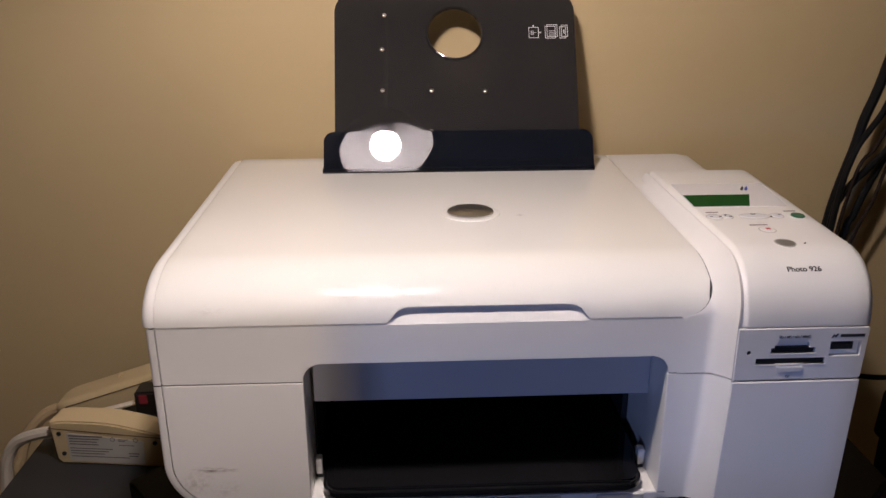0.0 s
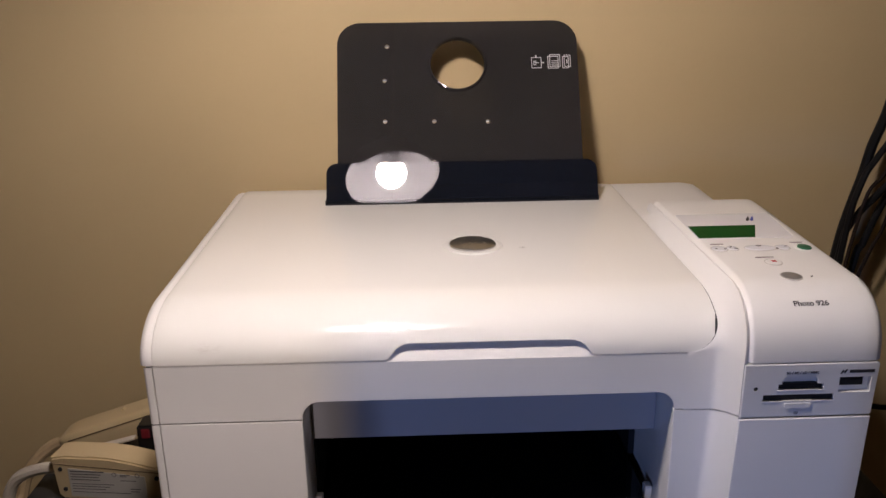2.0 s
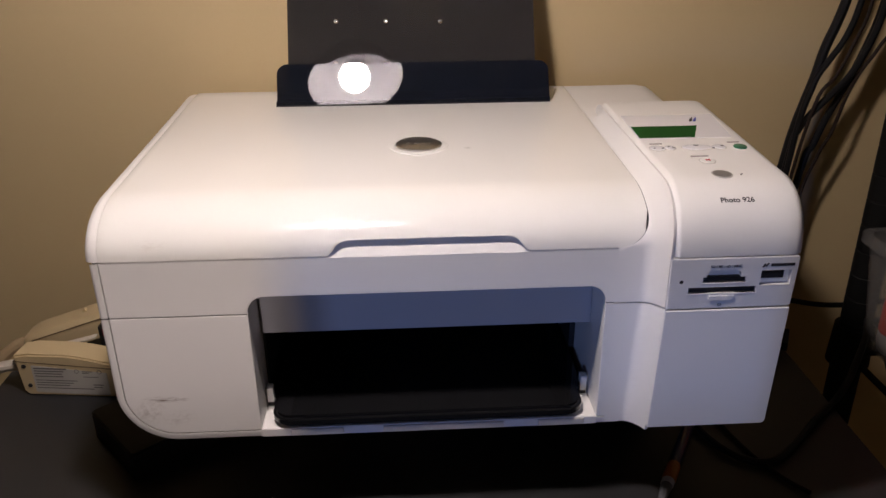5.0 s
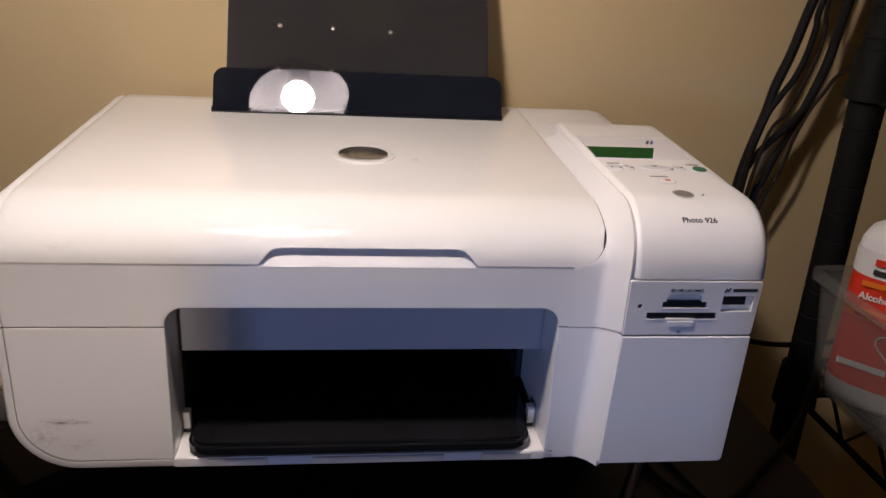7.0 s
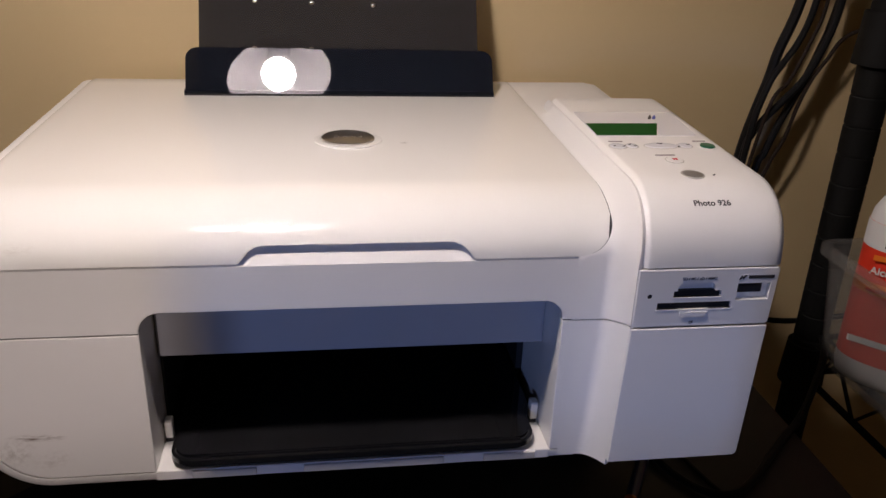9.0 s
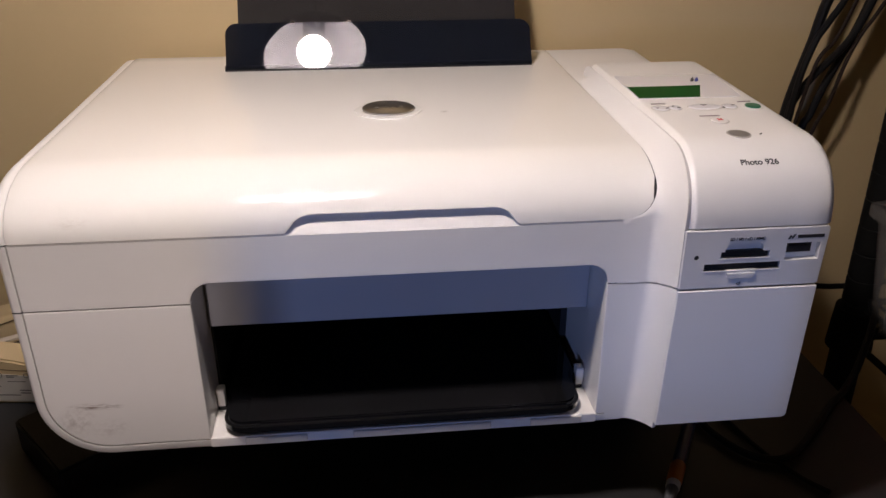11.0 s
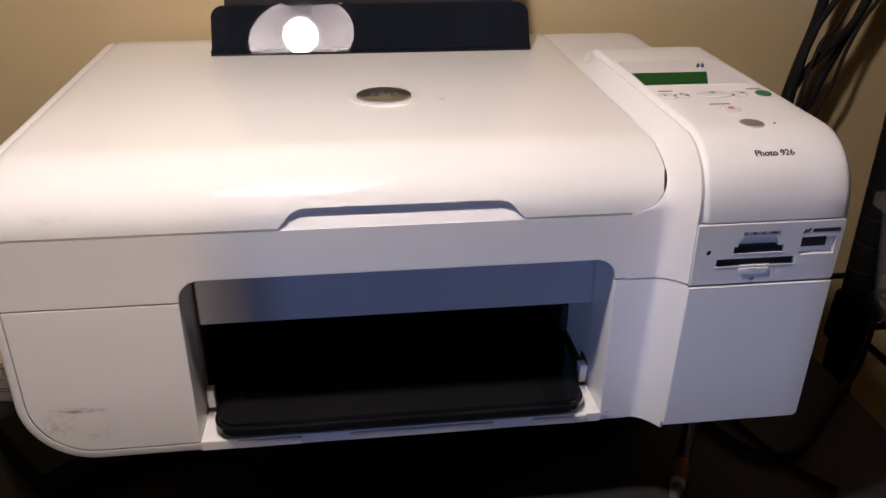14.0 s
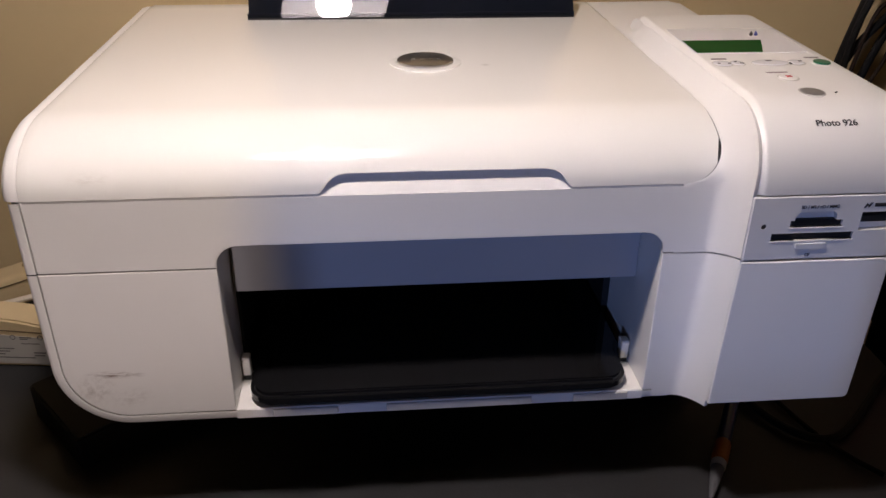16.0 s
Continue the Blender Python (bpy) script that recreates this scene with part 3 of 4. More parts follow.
    for v in bm.verts:
        v.co.y -= 0.0035 * max(0.0, (0.1684 - v.co.z) / 0.087) if v.co.y < 0 else 0
    part("lower_cover", bm, WHITE, p)
    # display, buttons and marks on the control panel
    def top_z(y):
        return 0.2490 - 0.0055 * (0.196 - y) / 0.178

    def on_top(outline, lo, hi, bevel=0.0):
        bm = prism(outline, "xy", lo, hi, bevel, 1)
        for v in bm.verts:
            v.co.z += top_z(v.co.y)
        return bm
    display = part("display", on_top(rounded([(0.1530, 0.0885, 0.001), (0.2210, 0.0885, 0.002), (0.2270, 0.147, 0.002), (0.1550, 0.147, 0.001)]), -0.004, 0.0003, 0.0001), WINDOWP, p, "pale glossy display window")
    part("screen", on_top([(0.1538, 0.0898), (0.1940, 0.0898), (0.2050, 0.1168), (0.1548, 0.1168)], -0.003, 0.0006), LCD, display, "dark green display")
    for x, mat in ((0.2062, INK), (0.2094, BLUE_INK)):
        drop = [(x - 0.0017 * math.sin(a) * math.sin(a / 2) ** 1.3 + 0.0026 * math.cos(a), 0.1335 + 0.0058 * math.cos(a)) for a in (2 * math.pi * k / 16 for k in range(16))]
        part("drop_mark", on_top(drop, 0.0, 0.0006), mat, display)
    def pill(x, y, a, b, h, mat, nm, label="", parent=p):
        bm = bmesh.new()
        prof = [(1.0, -0.001), (1.0, h * 0.6), (0.93, h * 0.9), (0.75, h), (0.0, h)]
        grid([[(x + a * r * math.cos(2 * math.pi * k / 28), y + b * r * math.sin(2 * math.pi * k / 28), z) for k in range(28)] for r, z in prof], bm, closed=True)
        bmesh.ops.remove_doubles(bm, verts=bm.verts, dist=1e-6)
        for v in bm.verts:
            v.co.z += top_z(v.co.y)
        return part(nm, bm, mat, parent, label)
    for x, y, a, b in ((0.1600, 0.0672, 0.0052, 0.0052), (0.1690, 0.0675, 0.0036, 0.0042), (0.1880, 0.0675, 0.0105, 0.0055), (0.2035, 0.0675, 0.0045, 0.0045)):
        pill(x, y, a + 0.0007, b + 0.0008, 0.0002, LABEL, "button_surround")
        pill(x, y, a, b, 0.0006, WINDOWP, "button")
    pill(0.2178, 0.066, 0.0062, 0.0068, 0.0003, WHITE, "button_surround")
    pill(0.2178, 0.066, 0.0046, 0.0052, 0.0012, GREEN, "button", "green start button")
    pill(0.1850, 0.0395, 0.0056, 0.0060, 0.00025, LABEL, "button_surround")
    pill(0.1850, 0.0395, 0.0049, 0.0052, 0.0006, WHITE, "button")
    for s in (1, -1):
        bm = box(-0.0019, 0.0019, -0.00045, 0.00045, -0.0004, 0.0002)
        part("cross_mark", moved(bm, pose(0.1855, 0.0400, top_z(0.04) + 0.0007, 0, 0, 45 * s)), RED_INK, p)
    for x, y, w, h, r in ((0.1632, 0.0655, 0.0018, 0.0009, 30), (0.1575, 0.0662, 0.0014, 0.0009, 0), (0.1682, 0.0690, 0.0022, 0.0010, 50), (0.1708, 0.0660, 0.0022, 0.0010, -20), (0.1872, 0.0702, 0.0022, 0.0010, -40), (0.1890, 0.0702, 0.0022, 0.0010, 40), (0.1985, 0.0645, 0.0009, 0.0022, 0), (0.2060, 0.0685, 0.0024, 0.0010, 20), (0.1615, 0.0765, 0.0090, 0.0011, 0), (0.2170, 0.0770, 0.0085, 0.0011, 0), (0.1830, 0.0490, 0.0120, 0.0012, 0), (0.1975, 0.0135, 0.0020, 0.0006, 40)):
        bm = box(-w / 2, w / 2, -h / 2, h / 2, -0.0004, 0.0002)
        tall = 0.0007 if 0.06 < y < 0.074 else 0.0002
        part("mark", moved(bm, pose(x, y, top_z(y) + tall, 0, 0, r)), GREY_INK if w > 0.008 else INK, p)
    pill(0.1855, 0.0150, 0.0066, 0.0070, 0.0002, LABEL, "button_surround")
    pill(0.1857, 0.0152, 0.0058, 0.0062, 0.0004, SILVER, "power_button", "silver oval power button")
    part("lettering", draped(lettering("Photo 926", 0.0050, 0.00008, 0.00009), 0.1862, 0.0305, 0.00022), INK, p)
    # badge on the lid
    def lid_z(y):
        return 0.2415 - 0.009 * (0.285 - y) / 0.24
    bm = lathe([(0.0, -0.002), (0.0172, -0.002), (0.0172, 0.0012), (0.0160, 0.0020), (0.0, 0.0026)], (-0.004, 0.1215, lid_z(0.1215)), 48)
    badge = part("badge", bm, CHROME, lid, "round brushed metal badge")
    bm = lathe([(0.0173, 0.0002), (0.0178, 0.0004), (0.0195, 0.0004), (0.0222, 0.0001), (0.0225, -0.001)], (-0.004, 0.1215, lid_z(0.1215)), 48)
    part("badge_rim", bm, GLOSS, lid)
    for x, w, h in ((-0.0115, 0.0032, 0.0075), (-0.0058, 0.0036, 0.0075), (-0.0005, 0.0026, 0.0075), (0.0040, 0.0026, 0.0075)):
        bm = box(x - w / 2, x + w / 2, 0.1215 - h / 2, 0.1215 + h / 2, lid_z(0.1215) + 0.0012, lid_z(0.1215) + 0.0028, 0.0004)
        part("emblem", bm, CHROME, badge)
    # paper mouth: baffle, dark inside, floor lip, output tray
    part("baffle", prism(rounded([(-0.1175, 0.180, 0), (-0.1175, 0.130, 0), (0.1125, 0.130, 0), (0.1125, 0.180, 0)]), "xz", 0.030, 0.036, 0.0015), INNER, p, "blue-grey inner baffle")
    # near-black boxes put the shade deep in the mouth into their colour
    part("mouth_shade_lining", box(-0.1178, 0.1128, 0.215, 0.22, BASE_Z, 0.18), CAVITY, p)
    part("mouth_shade_lining", box(-0.1178, 0.1128, 0.036, 0.22, 0.160, 0.176), CAVITY, p)
    part("mouth_shade_lining", box(-0.1178, -0.1163, 0.036, 0.215, 0.0746, 0.160), CAVITY, p)
    part("mouth_shade_lining", box(0.1085, 0.1128, 0.075, 0.215, 0.0746, 0.160), CAVITY, p)
    part("base", prism(rounded([(-0.1178, F - 0.0002, 0.0), (0.1128, F - 0.0002, 0.0), (0.1128, 0.034, 0), (-0.1178, 0.034, 0)]), "xy", BASE_Z, 0.0745, 0.0006, 1), WHITE, p)
    part("mouth_shade_lining", box(-0.1178, 0.1128, 0.0342, 0.215, BASE_Z, 0.0742), CAVITY, p)
    for x0, x1, mat in ((-0.098, -0.062, LABEL), (-0.035, 0.048, LABEL), (0.072, 0.104, LABEL)):
        part("base_pad", box(x0, x1, F - 0.0012, 0.004, 0.0688, 0.0738, 0.0004, 1), mat, p)
    tray = rounded([(-0.1105, -0.0050, 0.013), (0.1040, -0.0050, 0.013), (0.1042, 0.022, 0), (0.1080, 0.034, 0.004), (0.1080, 0.21, 0), (-0.1125, 0.21, 0), (-0.1125, 0.034, 0.004), (-0.1107, 0.022, 0)], 8)
    tray_ob = part("output_tray", prism(tray, "xy", 0.0758, 0.0845, 0.0026, 5), TRAY, p, "glossy black paper output tray")
    part("tray_lip", box(-0.0900, 0.0960, -0.0056, -0.0010, 0.0772, 0.0841, 0.0019, 5), TRAY, tray_ob)
    for x in (-0.1150, 0.1092):
        part("tray_clip", prism(rounded([(0.0240, 0.0775, 0.0005), (0.0300, 0.0775, 0), (0.0300, 0.0900, 0.001), (0.0225, 0.0900, 0.0015), (0.0232, 0.0862, 0.001)]), "yz", x - 0.0024, x + 0.0024, 0.0006, 1), WHITE, p, "small white tray clip")
        # near-black block drawn for the shade in the gap beneath the clip
        part("clip_shade", box(x - 0.0022, x + 0.0022, 0.0245, 0.0298, 0.0746, 0.0775), CAVITY, p)
    paper_support(p)
    return p


def paper_support(p):
    """The smoked panel that leans back out of the printer, and the pocket in front of it."""
    lean = 28
    pocket_base = pose(0, 0.2375, 0.245, 90 - lean, 0, 0)
    base = pose(0, 0.2375, 0.245, 90 - lean - 0.7, 0, 0)      # local x right, y up the panel, z to the front
    sheet = rounded([(-0.1140, -0.012, 0.0), (0.1035, -0.012, 0.0), (0.1055, 0.1655, 0.021), (-0.1145, 0.1655, 0.021)], 10)
    bm = moved(prism(sheet, "xy", -0.0028, 0.0, 0.0008, 2), base)
    panel = part("paper_support", bm, SMOKE, p, "smoked dark grey plastic paper support with a round hole")
    hole = (-0.0052, 0.1237)
    carved(panel, [moved(lathe([(0.0, -0.02), (0.0243, -0.02), (0.0243, 0.02), (0.0, 0.02)], (*hole, 0), 48), base)])
    ring = lathe([(0.0243, -0.0034), (0.0243, 0.0012), (0.0250, 0.0024), (0.0260, 0.0022), (0.0268, 0.0)], (*hole, 0), 48)
    part("hole_rim", moved(ring, base), SMOKE, panel)
    s = math.cos(radians(lean))
    for x, z in ((-0.0691, 0.3696), (-0.0716, 0.3405), (-0.0716, 0.3062), (-0.0277, 0.3057), (0.0205, 0.3048), (-0.0722, 0.272), (-0.0286, 0.2719), (0.0207, 0.270)):
        bump = lathe([(0.0022, -0.0003), (0.0020, 0.0005), (0.0012, 0.0010), (0.0, 0.0012)], (x, (z - 0.245) / s, 0), 14)
        part("stud", moved(bump, base), STUD, panel)
    # three printed paper symbols
    def line_box(x0, y0, x1, y1, w=0.0005):
        bm = bmesh.new()
        for a, b, c, d in ((x0, y0, x1, y0), (x1, y0, x1, y1), (x1, y1, x0, y1), (x0, y1, x0, y0)):
            prism([(min(a, c) - w / 2, min(b, d) - w / 2), (max(a, c) + w / 2, min(b, d) - w / 2), (max(a, c) + w / 2, max(b, d) + w / 2), (min(a, c) - w / 2, max(b, d) + w / 2)], "xy", 0.0, 0.0002, bm=bm)
        return bm
    icons = [line_box(0.0625, 0.1185, 0.0712, 0.1285), line_box(0.0775, 0.1180, 0.0868, 0.1295), line_box(0.0792, 0.1195, 0.0885, 0.1310), line_box(0.0908, 0.1180, 0.0962, 0.1290), line_box(0.0925, 0.1195, 0.0980, 0.1305)]
    for y in (0.121, 0.123, 0.125):
        icons.append(line_box(0.081, y, 0.0868, y, 0.0006))
    icons += [line_box(0.0645, 0.1235, 0.0690, 0.1235, 0.0005), line_box(0.0645, 0.1215, 0.0665, 0.1250, 0.0005), line_box(0.0718, 0.1235, 0.0732, 0.1235, 0.0012), line_box(0.0667, 0.1293, 0.0667, 0.1302, 0.0012), line_box(0.0945, 0.1225, 0.0950, 0.1260, 0.0004)]
    for bm in icons:
        part("symbol", moved(bm, base), WHITE_INK, panel, "white printed paper symbol")
    front = rounded([(-0.1235, -0.006, 0.0), (0.1145, -0.006, 0.0), (0.1145, 0.0300, 0.009), (-0.1235, 0.0300, 0.009)], 8)
    bm = moved(prism(front, "xy", 0.0022, 0.0045, 0.0007, 2), pocket_base)
    part("pocket", bm, POCKET, p, "shiny blue-black pocket holding the paper support")
    part("slot", box(-0.1245, 0.1150, 0.2325, 0.2480, 0.2380, 0.2438), BLACK, p)


printer()


def stand():
    """A low black foot that sticks out from under the printer."""
    s = thing("printer_stand", (-0.1, 0.12, 0.0), "black plastic riser stand under the printer", "stand")
    foot = rounded([(-0.226, 0.037, 0.003), (-0.075, 0.170, 0.004), (-0.125, 0.235, 0.004), (-0.277, 0.098, 0.004)])
    part("foot", prism(foot, "xy", 0.0, 0.025, 0.0015), STAND, s)
    part("foot", prism([(-x, y) for x, y in rounded([(-0.175, 0.08, 0.003), (-0.04, 0.180, 0.004), (-0.09, 0.245, 0.004), (-0.215, 0.14, 0.004)])], "xy", 0.0, 0.025, 0.0015), STAND, s)
    part("riser", box(-0.15, 0.15, 0.12, 0.25, 0.025, BASE_Z, 0.002), STAND, s)


stand()


# ---- beside the printer ----
def adapter():
    o = thing("power_adapter", (-0.28, 0.18, 0.0), "aged beige power adapter with a grey printed label", "adapter")
    turn = pose(-0.361, 0.163, 0, 0, 0, -7)
    side = [(0.000, 0.004), (0.004, 0.0), (0.155, 0.0), (0.155, 0.030)]
    side += [(0.115 - 0.115 * k / 12, 0.031 + 0.011 * (0.5 - 0.5 * math.cos(math.pi * min(1, k / 8)))) for k in range(12)] + [(-0.003, 0.040)]
    part("case", moved(prism(side, "xz", 0.0, 0.026, 0.0016, 2), turn), BEIGE, o)
    lid = [(-0.0035, 0.0345), (0.156, 0.0255), (0.156, 0.0263), (-0.0035, 0.0353)]
    part("seam", moved(prism(lid, "xz", -0.0003, 0.0263), turn), SEAM_BROWN, o)
    label = part("label", moved(prism(rounded([(0.0120, 0.0035, 0.001), (0.0800, 0.0025, 0.001), (0.0800, 0.0255, 0.001), (0.0120, 0.0310, 0.001)]), "xz", -0.0004, 0.001), turn), LABEL, o, "grey label with small dark printing")
    rows = [(0.014, 0.0285, 0.030, 0.0011), (0.014, 0.0258, 0.027, 0.0009), (0.014, 0.0232, 0.025, 0.0009), (0.014, 0.0206, 0.026, 0.0009), (0.014, 0.0165, 0.038, 0.0007), (0.014, 0.0140, 0.034, 0.0007), (0.014, 0.0115, 0.030, 0.0007), (0.014, 0.0085, 0.052, 0.0007), (0.058, 0.0265, 0.009, 0.0007), (0.058, 0.0250, 0.006, 0.0007), (0.066, 0.0130, 0.009, 0.0008), (0.066, 0.0105, 0.008, 0.0008), (0.058, 0.0210, 0.014, 0.0006)]
    for x, z, w, h in rows:
        part("print_bar", moved(box(x, x + w, -0.0006, -0.0003, z - h / 2, z + h / 2), turn), LABEL_INK, label)
    for x in (0.053, 0.0735):
        part("print_ring", moved(moved(lathe([(0.0016, -0.0001), (0.0021, -0.0001), (0.0021, 0.0002), (0.0016, 0.0002)], seg=16), pose(x, -0.0004, 0.0265, 90)), turn), LABEL_INK, label)
    # dark discs on the case paint the shade inside its beige screw holes
    for x, z in ((0.0055, 0.0300), (0.0075, 0.0105), (0.0905, 0.0245)):
        part("screw_hole_shade", moved(moved(lathe([(0.0, -0.0008), (0.0019, -0.0008), (0.0019, 0.0002), (0.0, 0.0002)], seg=18), pose(x, -0.0008, z, 90)), turn), INK, o)
    part("cord", tube([(-0.358, 0.175, 0.024), (-0.380, 0.176, 0.022), (-0.402, 0.178, 0.012), (-0.414, 0.178, -0.010), (-0.418, 0.176, -0.05), (-0.418, 0.17, -0.12), (-0.41, 0.16, -0.40)], 0.0052), CORD_W, o, "off-white cord")


def power_strip():
    o = thing("power_strip", (-0.30, 0.24, 0.0), "aged beige power strip with a black switch, tilted against the wall", "power strip")
    a, b = Vector((-0.377, 0.245, 0.0125)), Vector((-0.215, 0.245, 0.064))
    d = (b - a).normalized()
    m = Matrix.Translation(a) @ d.to_track_quat("X", "Z").to_matrix().to_4x4()
    sec = rounded([(-0.020, -0.011, 0.004), (0.019, -0.011, 0.004), (0.019, 0.0115, 0.009), (-0.020, 0.0115, 0.009)], 6)
    rows = []
    for x, k in ((-0.012, 0.35), (-0.011, 0.62), (-0.007, 0.85), (0.0, 0.97), (0.007, 1.0), (0.17, 1.0)):
        rows.append([(x, p * k, q * k) for p, q in sec])
    bm = grid(rows, closed=True)
    bm.verts.ensure_lookup_table()
    n = len(sec)
    bm.faces.new([bm.verts[i] for i in range(n)])
    bm.faces.new([bm.verts[len(bm.verts) - n + i] for i in range(n)])
    part("case", moved(bm, m), BEIGE, o)
    part("seam", moved(box(0.002, 0.17, -0.0203, 0.0193, 0.0060, 0.0067), m), SEAM_BROWN, o)
    part("base_rim", moved(box(-0.008, 0.17, -0.0206, 0.0196, -0.0125, -0.0098, 0.0008, 2), m), BEIGE, o)
    part("mounting_tab", moved(prism(rounded([(0.052, 0.011, 0), (0.056, 0.011, 0), (0.054, 0.0165, 0.001)]), "xz", -0.002, 0.002), m), BEIGE, o)
    part("cord", tube([(-0.382, 0.242, 0.010), (-0.398, 0.238, 0.008), (-0.415, 0.230, -0.006), (-0.425, 0.222, -0.03), (-0.428, 0.215, -0.08), (-0.425, 0.20, -0.4)], 0.0058), CORD, o, "thick beige cord")
    part("foot_block", box(-0.295, -0.215, 0.230, 0.260, 0.0, 0.026, 0.002), BLACK, o)
    s = thing("plug_block", (-0.30, 0.205, 0.0), "black power plug block with a red switch", "plug")
    body = part("body", box(-0.303, -0.235, 0.2015, 0.2235, 0.0, 0.046, 0.002), BLACK, s)
    part("switch", box(-0.2985, -0.2910, 0.2002, 0.2020, 0.0345, 0.0437, 0.0006), SWITCH_RED, body, "red rocker switch")
    t = thing("plastic_strip", (-0.33, 0.2, 0.0), "thin white plastic strip wedged beside the plug block", "strip")
    bm = moved(box(-0.0225, 0.0225, -0.004, 0.004, 0.0, 0.0015, 0.0004), look((0, 0, 0), (0, 0, -1)) @ pose(0, 0, 0))
    part("strip", moved(bm, pose(-0.3235, 0.1945, 0.0335, 0, -14, 0)), CORD_W, t)


adapter()
power_strip()


def pen():
    o = thing("pen", (0.19, 0.04, 0.0), "dark blue pen with an orange grip and a grey tip", "pen")
    a, b = Vector((0.166, -0.008, 0.0052)), Vector((0.220, 0.085, 0.0052))
    m = Matrix.Translation(a) @ (b - a).to_track_quat("Z", "Y").to_matrix().to_4x4()
    part("tip", moved(lathe([(0.0, -0.018), (0.0012, -0.017), (0.0028, -0.004), (0.0038, 0.006), (0.0042, 0.012)]), m), PEN_GREY, o, "grey tip")
    part("ring", moved(lathe([(0.0042, 0.012), (0.0048, 0.013), (0.0048, 0.0175), (0.0044, 0.018)]), m), LABEL, o)
    part("grip", moved(lathe([(0.0046, 0.018), (0.0052, 0.020), (0.0052, 0.036), (0.0047, 0.038)]), m), PEN_ORANGE, o, "orange grip")
    part("barrel", moved(lathe([(0.0044, 0.038), (0.0046, 0.040), (0.0046, 0.118), (0.0, 0.120)]), m), PEN_BLUE, o, "dark blue barrel")


pen()


def cable(name, pts, r, mat, label):
    o = part(name, tube(pts, r * 0.88), mat)
    return tagged(o, label, "cable", "cables beside the printer")


# cable loop over the desk
cable("cable", [(0.215, 0.16, 0.0045), (0.218, 0.10, 0.0045), (0.222, 0.062, 0.0045), (0.236, 0.034, 0.0045), (0.256, 0.024, 0.0045), (0.280, 0.036, 0.0045), (0.331, 0.083, 0.0045), (0.352, 0.100, 0.0045), (0.372, 0.118, 0.014), (0.400, 0.150, 0.035), (0.425, 0.190, 0.03)], 0.0034, CABLE, "black cable looping over the desk")
cable("cable", [(0.23, 0.13, 0.003), (0.248, 0.045, 0.003), (0.262, 0.010, 0.003), (0.276, -0.01, 0.003)], 0.0022, CABLE, "thin black cable lying on the desk")
cable("cable", [(0.235, 0.26, 0.02), (0.30, 0.262, 0.032), (0.36, 0.252, 0.026), (0.42, 0.245, 0.018), (0.50, 0.25, 0.02), (0.60, 0.26, 0.03)], 0.0032, CABLE, "black cable running to the shelf")

# cables hanging beside the printer, from the desk up to the right
BUNDLE = (
    ([(0.372, 0.322, -0.10), (0.370, 0.318, 0.05), (0.378, 0.312, 0.150), (0.382, 0.312, 0.182), (0.388, 0.312, 0.211), (0.395, 0.312, 0.240), (0.400, 0.312, 0.268), (0.409, 0.312, 0.298), (0.420, 0.312, 0.348), (0.447, 0.312, 0.450), (0.50, 0.312, 0.65)], 0.0054, CABLE),
    ([(0.376, 0.308, -0.10), (0.374, 0.302, 0.06), (0.380, 0.300, 0.190), (0.390, 0.302, 0.236), (0.402, 0.305, 0.256), (0.414, 0.307, 0.274), (0.422, 0.308, 0.296), (0.426, 0.308, 0.323), (0.428, 0.308, 0.350), (0.46, 0.308, 0.47), (0.51, 0.308, 0.66)], 0.0035, CABLE),
    ([(0.378, 0.312, -0.10), (0.374, 0.308, 0.06), (0.379, 0.304, 0.168), (0.384, 0.304, 0.189), (0.395, 0.305, 0.205), (0.410, 0.306, 0.221), (0.429, 0.308, 0.242), (0.441, 0.308, 0.270), (0.448, 0.308, 0.297), (0.455, 0.308, 0.350), (0.48, 0.31, 0.45), (0.54, 0.312, 0.65)], 0.0040, CABLE),
    ([(0.396, 0.320, -0.10), (0.392, 0.316, 0.06), (0.400, 0.313, 0.152), (0.406, 0.313, 0.168), (0.414, 0.313, 0.194), (0.425, 0.313, 0.222), (0.434, 0.314, 0.242), (0.443, 0.315, 0.268), (0.450, 0.315, 0.296), (0.458, 0.315, 0.350), (0.484, 0.316, 0.45), (0.544, 0.316, 0.66)], 0.0042, CABLE),
    ([(0.384, 0.304, -0.10), (0.380, 0.300, 0.10), (0.394, 0.301, 0.213), (0.410, 0.303, 0.239), (0.418, 0.304, 0.256), (0.425, 0.305, 0.275), (0.432, 0.305, 0.297), (0.434, 0.305, 0.323), (0.431, 0.305, 0.349), (0.446, 0.306, 0.43), (0.51, 0.308, 0.66)], 0.0020, BROWN),
    ([(0.404, 0.318, -0.05), (0.402, 0.314, 0.10), (0.411, 0.309, 0.157), (0.421, 0.308, 0.184), (0.428, 0.308, 0.216), (0.437, 0.308, 0.242), (0.448, 0.307, 0.262), (0.456, 0.306, 0.277), (0.468, 0.303, 0.287), (0.474, 0.28, 0.293), (0.462, 0.24, 0.298)], 0.0021, BROWN),
)
for pts, r, mat in BUNDLE:
    cable("cable", pts, r, mat, "black cable hanging down the wall beside the printer" if mat is CABLE else "thin brown wire hanging beside the printer")

charger = thing("charger", (0.335, 0.2, 0.0), "black rounded mains adapter lying on the desk", "charger")
part("case", moved(box(-0.036, 0.036, -0.024, 0.024, 0.0, 0.026, 0.009, 4), pose(0.318, 0.205, 0, 0, 0, -28)), STAND, charger)
